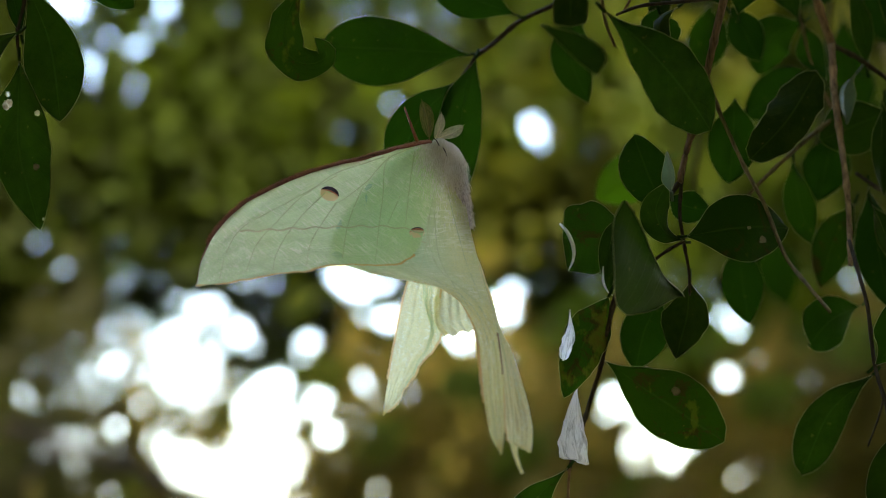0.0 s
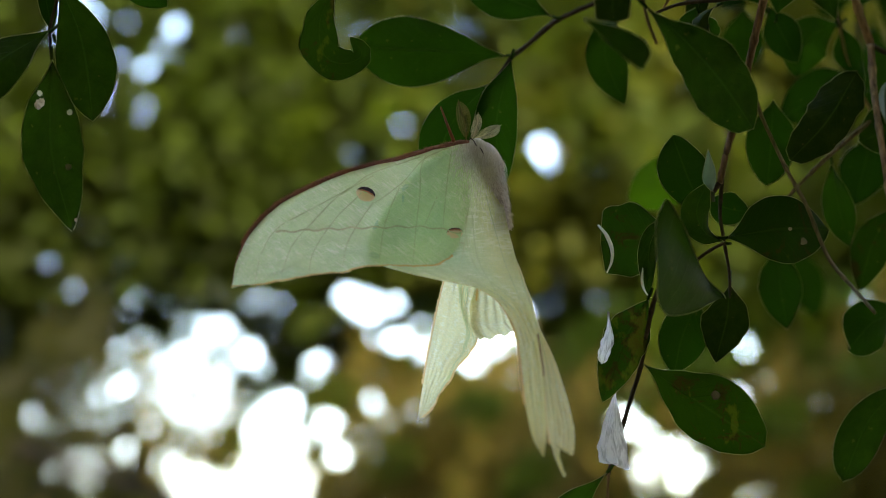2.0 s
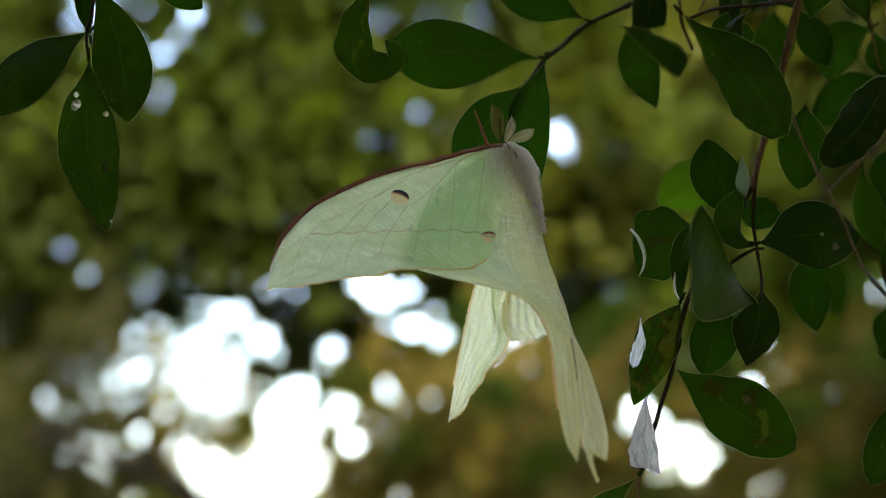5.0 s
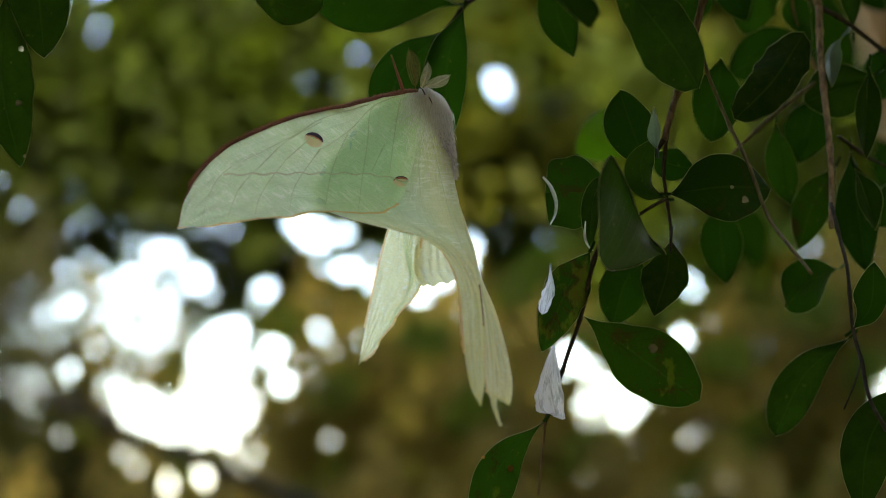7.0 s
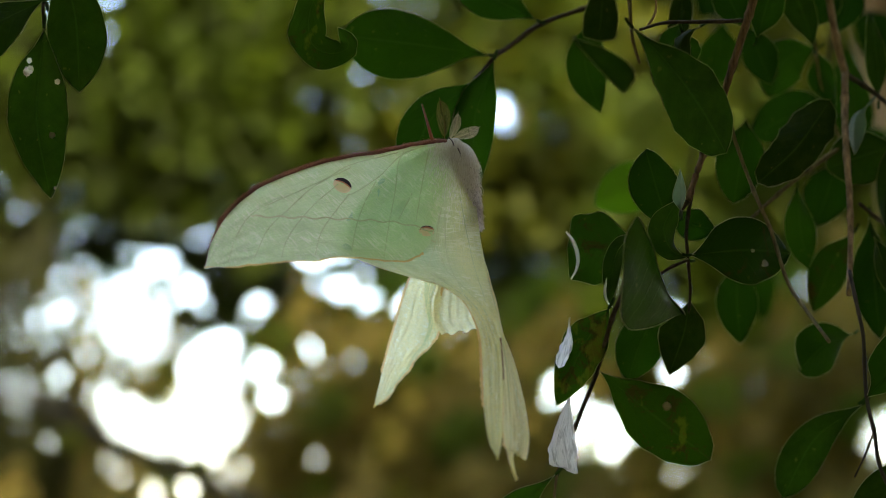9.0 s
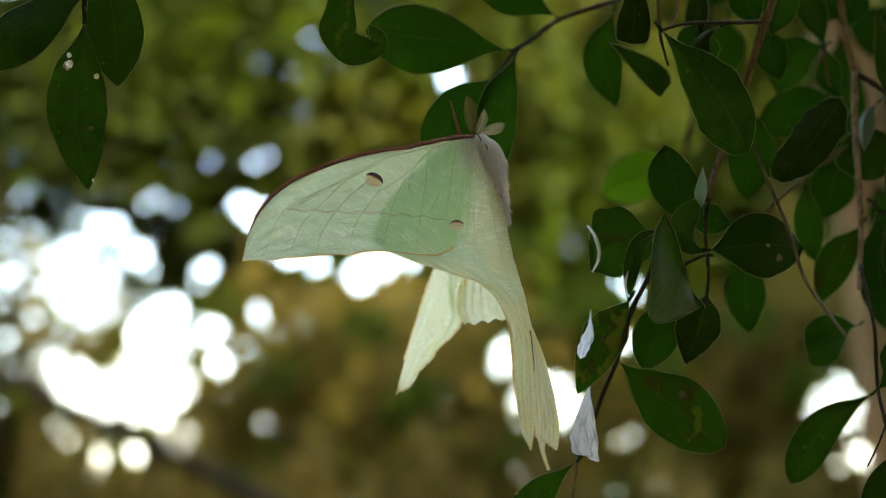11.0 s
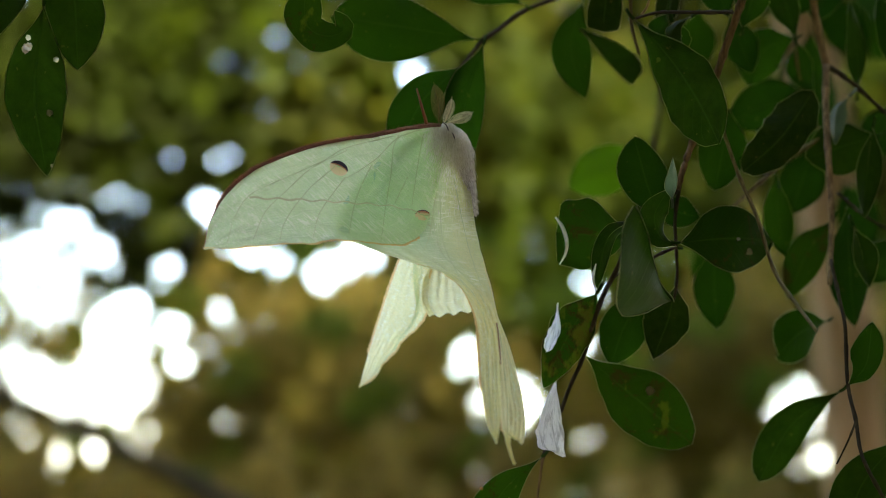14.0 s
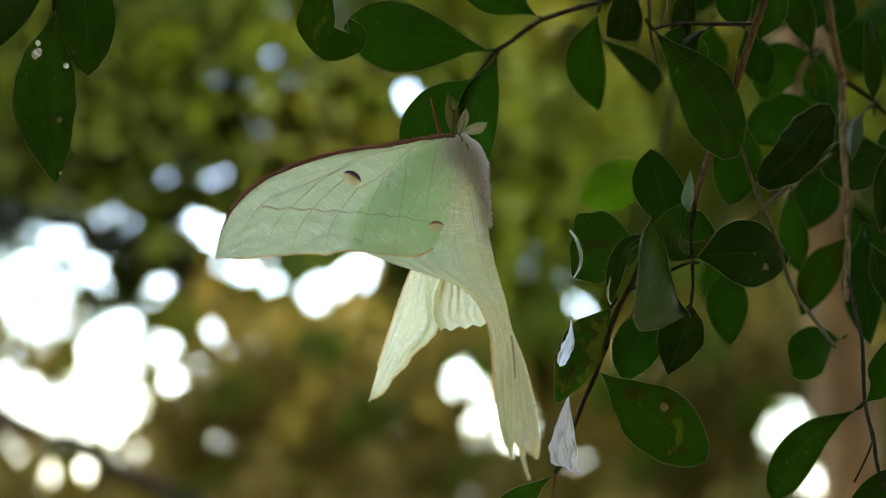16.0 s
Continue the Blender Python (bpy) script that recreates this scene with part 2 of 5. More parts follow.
SPOT_CREAM = simple_sheet("eyespot_cream", (0.92, 0.76, 0.54), (0.80, 0.60, 0.38), (0.96, 0.76, 0.52), 0.85, 0.6, 1500, 0.2)
FEATHER = simple_sheet("antenna_cream", (0.72, 0.64, 0.40), (0.58, 0.50, 0.28), (0.72, 0.62, 0.34), 0.4, 0.6, 2000, 0.3)
FEATHER_DARK = simple_sheet("antenna_brown", (0.20, 0.15, 0.05), (0.13, 0.10, 0.03), (0.22, 0.16, 0.04), 0.4, 0.6, 2000, 0.3)
LEG = simple_sheet("leg_russet", (0.20, 0.050, 0.010), (0.30, 0.090, 0.025), (0.3, 0.08, 0.03), 0.1, 0.6, 2500, 0.3)


def foliage_material(name, a, b, glow_a, glow_b, share=0.5):
    n = Nodes(name)
    r = n.island()
    # patches and dapples put shaded hollows and sun flecks into the colour
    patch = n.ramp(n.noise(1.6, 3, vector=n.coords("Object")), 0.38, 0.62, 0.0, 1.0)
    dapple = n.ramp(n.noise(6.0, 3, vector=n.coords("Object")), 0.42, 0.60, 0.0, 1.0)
    light_mix = n.math('ADD', n.math('MULTIPLY', r, 0.18), n.math('ADD', n.math('MULTIPLY', patch, 0.42), n.math('MULTIPLY', dapple, 0.40)))
    tone = n.mix(light_mix, a, b)
    glow = n.mix(light_mix, glow_a, glow_b)
    return n.done(n.sheet(tone, glow, share, 0.6, None, 0.1))


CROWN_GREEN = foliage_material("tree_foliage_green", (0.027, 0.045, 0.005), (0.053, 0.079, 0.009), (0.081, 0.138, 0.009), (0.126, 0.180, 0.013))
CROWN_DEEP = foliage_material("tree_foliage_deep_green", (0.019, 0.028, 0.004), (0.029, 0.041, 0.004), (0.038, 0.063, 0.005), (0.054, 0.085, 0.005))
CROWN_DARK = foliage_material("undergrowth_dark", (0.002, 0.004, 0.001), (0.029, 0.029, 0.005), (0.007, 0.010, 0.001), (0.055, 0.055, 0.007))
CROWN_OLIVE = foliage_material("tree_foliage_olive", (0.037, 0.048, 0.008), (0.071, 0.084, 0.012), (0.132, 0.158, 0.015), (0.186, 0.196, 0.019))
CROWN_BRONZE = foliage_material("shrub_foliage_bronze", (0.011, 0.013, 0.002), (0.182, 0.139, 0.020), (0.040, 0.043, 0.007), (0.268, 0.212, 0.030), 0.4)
# brighter tan with sunlight put into its colour
CROWN_LOW_LIT = foliage_material("low_foliage_lit", (0.05, 0.045, 0.010), (0.30, 0.235, 0.055), (0.10, 0.09, 0.02), (0.36, 0.28, 0.06), 0.4)
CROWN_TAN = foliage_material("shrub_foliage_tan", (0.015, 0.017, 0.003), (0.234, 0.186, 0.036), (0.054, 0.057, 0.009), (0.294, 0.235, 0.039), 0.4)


def litter_material():
    n = Nodes("leaf_litter")
    obj = n.coords("Object")
    tone = n.mix(n.ramp(n.noise(14, 6, 0.7, obj), 0.3, 0.7, 0.0, 1.0), (0.055, 0.038, 0.020), (0.16, 0.11, 0.06))
    tone = n.mix(n.ramp(n.noise(0.7, 3, vector=obj), 0.45, 0.6, 0.0, 0.7), tone, (0.05, 0.07, 0.02))
    return n.done(n.solid(tone, 0.9, n.bump(n.noise(30, 6, 0.7, obj), 0.03, 0.9), 0.2))


LITTER = litter_material()


# ---- mesh helpers ----
from mathutils.bvhtree import BVHTree


def mesh_of(name, verts, faces, mats, uvs=None, face_mats=None, smooth=True):
    me = bpy.data.meshes.new(name)
    me.from_pydata([tuple(v) for v in verts], [], faces)
    for m in mats:
        me.materials.append(m)
    if face_mats is not None:
        me.polygons.foreach_set("material_index", face_mats)
    if smooth:
        me.polygons.foreach_set("use_smooth", [True] * len(faces))
    if uvs is not None:
        layer = me.uv_layers.new(name="uv")
        index = np.empty(len(me.loops), dtype=np.int32)
        me.loops.foreach_get("vertex_index", index)
        layer.data.foreach_set("uv", np.asarray(uvs, dtype=np.float32)[index].ravel())
    me.update()
    return me


def part(name, me, parent, label=""):
    ob = new(name, me)
    ob.parent = parent
    return tagged(ob, label)


def thing(name, label, category, group="", at=(0, 0, 0), kind=""):
    ob = new(name)
    ob.location = at
    ob.empty_display_size = 0.01
    return tagged(ob, label, category, group, kind)


def spline(points, count):
    """A smooth curve through the points, evenly spaced."""
    pts = [Vector(p) for p in points]
    pts = [2 * pts[0] - pts[1], *pts, 2 * pts[-1] - pts[-2]]
    fine = []
    for a, b, c, d in zip(pts, pts[1:], pts[2:], pts[3:]):
        for k in range(12):
            t = k / 12
            fine.append(0.5 * (2 * b + (c - a) * t + (2 * a - 5 * b + 4 * c - d) * t * t + (3 * b - a - 3 * c + d) * t ** 3))
    fine.append(pts[-2])
    run = np.r_[0, np.cumsum([(q - p).length for p, q in zip(fine, fine[1:])])]
    arr = np.array(fine)
    want = np.linspace(0, run[-1], count)
    return [Vector([np.interp(w, run, arr[:, k]) for k in range(3)]) for w in want]


def matched(points, count):
    """A smooth curve through the points, the same number of steps from point to point."""
    pts = [Vector(p) for p in points]
    pts = [2 * pts[0] - pts[1], *pts, 2 * pts[-1] - pts[-2]]
    out = []
    for k in range(count):
        f = k / (count - 1) * (len(pts) - 3)
        i = min(int(f), len(pts) - 4)
        a, b, c, d = pts[i:i + 4]
        t = f - i
        out.append(0.5 * (2 * b + (c - a) * t + (2 * a - 5 * b + 4 * c - d) * t * t + (3 * b - a - 3 * c + d) * t ** 3))
    return out


def tube(line, radii, sides=6, verts=None, faces=None):
    """Appends a round tube along the line to verts and faces."""
    verts = [] if verts is None else verts
    faces = [] if faces is None else faces
    start = len(verts)
    up = Vector((0.31, 0.17, 0.93))
    for i, p in enumerate(line):
        d = (line[min(i + 1, len(line) - 1)] - line[max(i - 1, 0)])
        d = d.normalized() if d.length > 1e-9 else Vector((0, 0, 1))
        s = d.cross(up)
        s = s.normalized() if s.length > 1e-3 else Vector((1, 0, 0))
        u = s.cross(d)
        r = radii[i] if hasattr(radii, "__len__") else radii
        for k in range(sides):
            a = 2 * math.pi * k / sides
            verts.append(p + (s * math.cos(a) + u * math.sin(a)) * r)
    for i in range(len(line) - 1):
        for k in range(sides):
            a, b = start + i * sides + k, start + i * sides + (k + 1) % sides
            faces.append((a, b, b + sides, a + sides))
    faces.append(tuple(start + k for k in range(sides))[::-1])
    faces.append(tuple(start + (len(line) - 1) * sides + k for k in range(sides)))
    return verts, faces


# ---- the shrub: twigs and leaves ----
TWIG_BARK = {}


def blemish(leaf_ob, at, r, mat):
    """A small scar on a leaf."""
    tree = BVHTree.FromPolygons([v.co for v in leaf_ob.data.vertices], [p.vertices for p in leaf_ob.data.polygons])
    ahead = Vector((0.0, 0.985, 0.17))
    rnd = random.Random(int(at[0] * 1e5))
    verts, faces = [], []
    for k in range(13):
        a = 2 * math.pi * k / 12
        rr = r * rnd.uniform(0.75, 1.2) if k else 0.0
        p = Vector(at) - leaf_ob.location + Vector((rr * math.cos(a), 0, rr * math.sin(a)))
        hit = tree.ray_cast(p - ahead * 0.02, ahead)[0]
        verts.append((hit or p) - ahead * 0.00012)
    faces = [(0, 1 + k, 1 + (k + 1) % 12) for k in range(12)]
    if mat is SCAR_HOLE:
        # the blade is eaten away there
        bm = bmesh.new()
        bm.from_mesh(leaf_ob.data)
        bmesh.ops.delete(bm, geom=[q for q in bm.faces if (q.calc_center_median() - verts[0]).length < 0.85 * r], context="FACES")
        bm.to_mesh(leaf_ob.data)
        bm.free()
    return part("scar", mesh_of("scar", verts, faces, [mat]), leaf_ob, "dry orange patch" if mat is SCAR_ORANGE else "pale round scar")


def curl(parent, points, r0, r1):
    """The edge of a leaf, rolled over, its bright glint put into the pale material."""
    line = spline(points, 16)
    verts, faces = tube(line, [(r0 + (r1 - r0) * k / 15) * (0.25 + 0.75 * math.sin(math.pi * (0.06 + 0.88 * k / 15))) for k in range(16)], 7)
    return part("curled_edge", mesh_of("curled_edge", verts, faces, [LEAF_PALE]), parent, "rolled leaf edge with its glint painted pale")


def twig(parent, points, r0, r1, bark=None):
    line = spline(points, max(8, 5 * len(points)))
    n = len(line)
    seed = points[0][0] * 977 + points[0][2] * 331
    radii = []
    for i in range(n):
        k = i / (n - 1)
        knot = 1 + 0.10 * noise.noise(Vector((seed, i * 0.9, 0))) + (0.28 if i % 9 == 4 else 0.0)
        radii.append((r0 + (r1 - r0) * k) * knot)
    verts, faces = tube(line, radii, 7)
    return part("stem", mesh_of("stem", verts, faces, [bark or TWIG_BARK[parent.name]]), parent)


def leaf(parent, base, mid, tip, width, roll=0.0, widest=0.5, blunt=0.25, fold=0.12, wave=0.06, edge=0.03, pale=0, spots=0, under=0, grey=0, thick=0, dark=0, fresh=0,
         halves=(1.0, 1.0), toward=None, square=0.0, notch=0.0, full=0, stalk=1, fine=1, lit=0):
    """A leaf whose midrib runs from base over mid to tip: blade, rolled rim, midrib and stalk. halves: the share of each half's width;
    toward: a point that the first half reaches for; square and notch: a broad end, dented."""
    ns, nr = 22 * fine, 10 * fine
    base, tip = Vector(base), Vector(tip)
    mids = [mid] if isinstance(mid[0], float) else mid
    rib_line = spline([base, *mids, tip], ns + 1)
    rnd = random.Random(int((base.x * 7919 + tip.z * 104729 + width * 1299709) * 1000))
    origin = base.copy()
    phase, phase2 = rnd.uniform(0, 6.28), rnd.uniform(0, 6.28)
    length = (tip - base).length
    arch = rnd.uniform(-0.07, 0.05) * length
    verts, uvs, faces, mats = [], [], [], []
    width = width / max(0.5, math.cos(radians(roll))) if toward is None else 2 * (rib_line[round(widest * ns)] - Vector(toward)).length
    power = math.log(0.5) / math.log(widest)
    left, right, rib = [], [], []
    for i in range(ns + 1):
        s = i / ns
        p = rib_line[i]
        d = (rib_line[min(i + 1, ns)] - rib_line[max(i - 1, 0)]).normalized()
        face = Vector((0.0, -1.0, -0.12))
        side = d.cross(face).normalized()
        up = side.cross(d).normalized()
        turn = Matrix.Rotation(radians(roll), 3, d)
        side, up = turn @ side, turn @ up
        if toward is not None:
            side = (rib_line[round(widest * ns)] - Vector(toward)).normalized()
            up = side.cross(d).normalized()
        q = s ** power
        w = 0.5 * width * max(0.0, math.sin(math.pi * q)) ** ((0.42 if toward is not None else 0.5 if full else 0.95) - (0.65 if blunt > 0.9 else 0.45) * (blunt if s > widest else 0.0))
        if pale:
            w = max(w, 0.5 * width * min(1.0, s / widest) ** 0.8 * (1.0 if s < 0.92 else math.sqrt(max(0.0, (1 - s) / 0.08))))
        elif square:
            w = max(w, 0.5 * width * min(1.0, s / widest) ** 0.7 * (1.0 - (1.0 - square) * max(0.0, s - widest) / (1 - widest)) * math.sqrt(max(0.0, 1 - max(0.0, (s - 0.92) / 0.08) ** 2)))
        elif s < 0.25 and not full:
            w *= 0.55 + 0.45 * (s / 0.25)
        for j in range(nr + 1):
            v = -1 + 2 * j / nr
            ragged = 1 + edge * noise.noise(Vector((s * 9 + phase, v * 3, phase2))) * (abs(v) ** 3)
            y = w * v * ragged * halves[0 if v < 0 else 1]
            lift = fold * abs(y) + arch * 4 * s * (1 - s)
            lift += wave * width * abs(v) ** 2 * math.sin(s * 7.5 + phase + (1.9 if v > 0 else 0.0))
            lift += 0.03 * width * noise.noise(Vector((s * 3 + phase2, v * 1.3, phase)))
            verts.append(p + side * y - up * lift - d * notch * length * s ** 3 * (1 - v * v) - origin)
            uvs.append((s, 0.5 + 0.5 * v))
            if j == 0:
                left.append(verts[-1])
            if j == nr:
                right.append(verts[-1])
            if j == nr // 2:
                rib.append(verts[-1])
    for i in range(ns):
        for j in range(nr):
            a = i * (nr + 1) + j
            faces.append((a, a + 1, a + nr + 2, a + nr + 1))
    mats += [0] * len(faces)
    rim = 0.00006 + 0.0022 * width
    for line in (left, right):
        tube(line, rim, 4, verts, faces)
    tube([p + Vector((0, 0.00012, 0)) for p in rib], [0.00009 * (1 - 0.75 * i / ns) for i in range(ns + 1)], 4, verts, faces)
    mats += [1] * (len(faces) - len(mats))
    back = (rib[0] - rib[2 * fine]).normalized()
    if stalk and not pale:
        tube([rib[0], rib[0] + back * 0.0012, rib[0] + back * 0.0024 + Vector((0, 0, 0.0004))], 0.00036, 5, verts, faces)
    mats += [0] * (len(faces) - len(mats))
    uvs += [(0.5, 0.5)] * (len(verts) - len(uvs))
    blade = LEAF_PALE if pale else LEAF_UNDER if under else LEAF_GREY if grey else LEAF_SHADED if dark else LEAF_BACKLIT if fresh else LEAF_BLOTCHED if lit and spots else LEAF_LIT if lit else (LEAF_SPOTTED if spots else LEAF_THICK if thick else LEAF)
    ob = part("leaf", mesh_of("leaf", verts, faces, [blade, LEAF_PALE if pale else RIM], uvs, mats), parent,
              "pale silvery leaf with painted glare" if pale else "grey-green leaf underside" if under else "grey leaf underside with painted sheen" if grey else "brown-green leathery leaf with painted shade" if dark else "bright green leaf with painted backlight" if fresh else ("dark green leaf with brown blotches" if spots else ""))
    ob.location = origin
    return ob


# the twig that the moth hangs from
over = thing("shrub_twig", "dark green leafy shrub twig that the moth clings to", "twig")
TWIG_BARK[over.name] = BARK_DARK
twig(over, [(0.0519, 0.0532, 1.7541), (0.0404, 0.0507, 1.7479), (0.0311, 0.0479, 1.7438), (0.0220, 0.0452, 1.7392), (0.0152, 0.0427, 1.7332), (0.0115, 0.0398, 1.7300)], 0.00054, 0.00061)
twig(over, [(0.0115, 0.0398, 1.7300), (0.0089, 0.0364, 1.7257), (0.0066, 0.0328, 1.7222), (0.0050, 0.0292, 1.7195)], 0.00053, 0.00026)
leaf(over, (0.0098, 0.0381, 1.7296), (-0.0077, 0.0326, 1.7297), (-0.0249, 0.0271, 1.7301), 0.0172, roll=12, widest=0.62, blunt=0.5)
leaf(over, (-0.0267, 0.0003, 1.7370), [(-0.0306, -0.0003, 1.7281), (-0.0301, 0.0010, 1.7211), (-0.0258, 0.0013, 1.7190), (-0.0218, 0.0010, 1.7208)], (-0.0244, -0.0017, 1.7242), 0.0080, roll=-12, widest=0.5, blunt=0.4, edge=0.2, spots=1, wave=0.02)
leaf(over, (0.0211, 0.0387, 1.7387), (0.0104, 0.0358, 1.7427), (-0.0002, 0.0330, 1.7466), 0.0099, roll=-15, widest=0.55, blunt=0.4)
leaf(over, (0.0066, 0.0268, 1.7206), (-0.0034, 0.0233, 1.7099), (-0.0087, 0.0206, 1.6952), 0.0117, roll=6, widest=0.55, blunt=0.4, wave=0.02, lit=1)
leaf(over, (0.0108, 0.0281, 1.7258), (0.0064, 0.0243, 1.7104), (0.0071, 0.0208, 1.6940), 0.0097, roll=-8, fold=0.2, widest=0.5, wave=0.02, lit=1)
# the twig that hangs beside it
side = thing("shrub_twig", "drooping shrub twig with dark green blemished leaves", "twig")
TWIG_BARK[side.name] = BARK_DARK
twig(side, [(-0.0816, -0.0195, 1.7378), (-0.0832, -0.0194, 1.7294), (-0.0846, -0.0197, 1.7227), (-0.0842, -0.0201, 1.7167)], 0.00052, 0.00029)
eaten_leaf = leaf(side, (-0.0842, -0.0201, 1.7167), (-0.0856, -0.0148, 1.6994), (-0.0824, -0.0097, 1.6831), 0.0130, roll=8, widest=0.5, blunt=0.15, edge=0.06, thick=1, fine=3)
blemish(eaten_leaf, (-0.0872, -0.0181, 1.7103), 0.00062, SCAR_HOLE)
blemish(eaten_leaf, (-0.0875, -0.0177, 1.7083), 0.00100, SCAR_HOLE)
blemish(eaten_leaf, (-0.0869, -0.0178, 1.7088), 0.00062, SCAR_HOLE)
blemish(eaten_leaf, (-0.0878, -0.0176, 1.7077), 0.00062, SCAR_HOLE)
blemish(eaten_leaf, (-0.0813, -0.0173, 1.7062), 0.00062, SCAR_HOLE)
blemish(eaten_leaf, (-0.0822, -0.0154, 1.6954), 0.00070, SCAR)
blemish(eaten_leaf, (-0.0815, -0.0134, 1.6847), 0.00035, SCAR_HOLE)
leaf(side, (-0.0842, -0.0150, 1.7363), (-0.0790, -0.0145, 1.7221), (-0.0771, -0.0136, 1.7049), 0.0122, roll=-10, widest=0.6, blunt=0.3, thick=1)
leaf(side, (-0.0847, -0.0210, 1.7221), (-0.0941, -0.0242, 1.7152), (-0.1062, -0.0263, 1.7028), 0.0120, roll=20, widest=0.5, blunt=0.2, thick=1)
leaf(side, (-0.0853, -0.0128, 1.7243), (-0.0865, -0.0120, 1.7319), (-0.0878, -0.0113, 1.7395), 0.0043, roll=-20)
leaf(side, (-0.0736, -0.0070, 1.7403), (-0.0680, -0.0061, 1.7358), (-0.0624, -0.0053, 1.7314), 0.0075, roll=15, blunt=0.3)
# the main hanging branch
main = thing("shrub_branch", "reddish-barked hanging shrub branch with many dark leaves", "branch")
TWIG_BARK[main.name] = BARK_RED
twig(main, [(0.0661, -0.0010, 1.7352), (0.0643, 0.0000, 1.7288), (0.0619, 0.0020, 1.7204), (0.0599, 0.0030, 1.7131)], 0.00094, 0.00081)
twig(main, [(0.0599, 0.0030, 1.7131), (0.0580, 0.0050, 1.7060), (0.0564, 0.0060, 1.7014), (0.0545, 0.0050, 1.6962), (0.0526, 0.0040, 1.6898)], 0.00081, 0.00070)
twig(main, [(0.0526, 0.0040, 1.6898), (0.0485, 0.0060, 1.6849), (0.0432, 0.0060, 1.6790), (0.0403, 0.0080, 1.6718), (0.0375, 0.0110, 1.6653), (0.0355, 0.0145, 1.6569), (0.0342, 0.0175, 1.6516), (0.0325, 0.0196, 1.6470), (0.0288, 0.0180, 1.6368), (0.0261, 0.0160, 1.6301)], 0.00062, 0.00042, BARK_DARK)
twig(main, [(0.0263, 0.0155, 1.6306), (0.0256, 0.0160, 1.6236), (0.0245, 0.0160, 1.6149)], 0.00030, 0.00022)
twig(main, [(0.0534, 0.0050, 1.6911), (0.0523, 0.0040, 1.6832), (0.0527, 0.0040, 1.6772), (0.0540, 0.0090, 1.6713), (0.0546, 0.0153, 1.6669)], 0.00046, 0.00028, BARK_DARK)
twig(main, [(0.0527, 0.0040, 1.6769), (0.0491, 0.0060, 1.6753), (0.0448, 0.0090, 1.6727), (0.0402, 0.0100, 1.6706), (0.0375, 0.0100, 1.6662)], 0.00036, 0.00034, BARK_DARK)
twig(main, [(0.0601, 0.0040, 1.7130), (0.0628, 0.0070, 1.7054), (0.0651, 0.0083, 1.6998), (0.0677, 0.0060, 1.6917), (0.0705, 0.0030, 1.6837), (0.0734, -0.0010, 1.6719), (0.0765, -0.0080, 1.6643), (0.0793, -0.0150, 1.6577)], 0.00046, 0.00040, BARK_GREEN)
twig(main, [(0.0346, -0.0360, 1.7259), (0.0349, -0.0360, 1.7204), (0.0354, -0.0360, 1.7149), (0.0370, -0.0360, 1.7096)], 0.00040, 0.00032, BARK_GREEN)
twig(main, [(0.0633, -0.0007, 1.7292), (0.0547, -0.0021, 1.7282), (0.0463, -0.0036, 1.7273), (0.0405, -0.0050, 1.7251)], 0.00049, 0.00031, BARK_DARK)
leaf(main, (0.0352, -0.0397, 1.7158), (0.0462, -0.0300, 1.7068), (0.0570, -0.0198, 1.6954), 0.0138, roll=-12, widest=0.60, blunt=0.8, edge=0.12, wave=0.03, thick=1)
leaf(main, (0.0358, 0.0430, 1.7417), (0.0333, 0.0450, 1.7305), (0.0374, 0.0450, 1.7181), 0.0094, roll=14, widest=0.5, blunt=0.1)
leaf(main, (0.0209, -0.0660, 1.7063), (0.0259, -0.0670, 1.7006), (0.0306, -0.0683, 1.6955), 0.0058, widest=0.72, halves=(1.0, 0.06), toward=(0.0311, -0.0680, 1.7015), fold=0.0, wave=0.01, full=1, thick=1, stalk=0)
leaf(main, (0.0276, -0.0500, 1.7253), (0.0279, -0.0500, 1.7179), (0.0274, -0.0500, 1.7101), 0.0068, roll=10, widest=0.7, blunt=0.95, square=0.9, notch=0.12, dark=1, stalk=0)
twig(main, [(0.0435, -0.0040, 1.7347), (0.0441, -0.0040, 1.7312), (0.0437, -0.0040, 1.7286), (0.0424, -0.0040, 1.7265)], 0.00022, 0.00032, BARK_PALE)
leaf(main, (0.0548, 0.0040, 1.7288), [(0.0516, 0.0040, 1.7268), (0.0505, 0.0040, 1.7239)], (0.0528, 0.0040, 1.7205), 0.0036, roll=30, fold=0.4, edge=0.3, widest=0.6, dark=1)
leaf(main, (0.0504, 0.0130, 1.6843), (0.0475, 0.0130, 1.6928), (0.0446, 0.0150, 1.7033), 0.0121, roll=10, widest=0.55, blunt=0.6, stalk=0)
leaf(main, (0.0495, -0.0080, 1.6854), (0.0490, -0.0100, 1.6897), (0.0486, -0.0127, 1.6934), 0.0029, roll=30, grey=1, blunt=0.1, widest=0.35, fold=0.3)
leaf(main, (0.0526, 0.0040, 1.6770), [(0.0482, 0.0000, 1.6784), (0.0462, -0.0040, 1.6825)], (0.0488, -0.0080, 1.6878), 0.0064, roll=15, widest=0.55, fold=0.25, thick=1)
leaf(main, (0.0423, 0.0100, 1.6791), (0.0361, 0.0130, 1.6802), (0.0274, 0.0135, 1.6804), 0.0163, roll=0, widest=0.6, square=0.85, notch=0.10, wave=0.10, spots=1, lit=1)
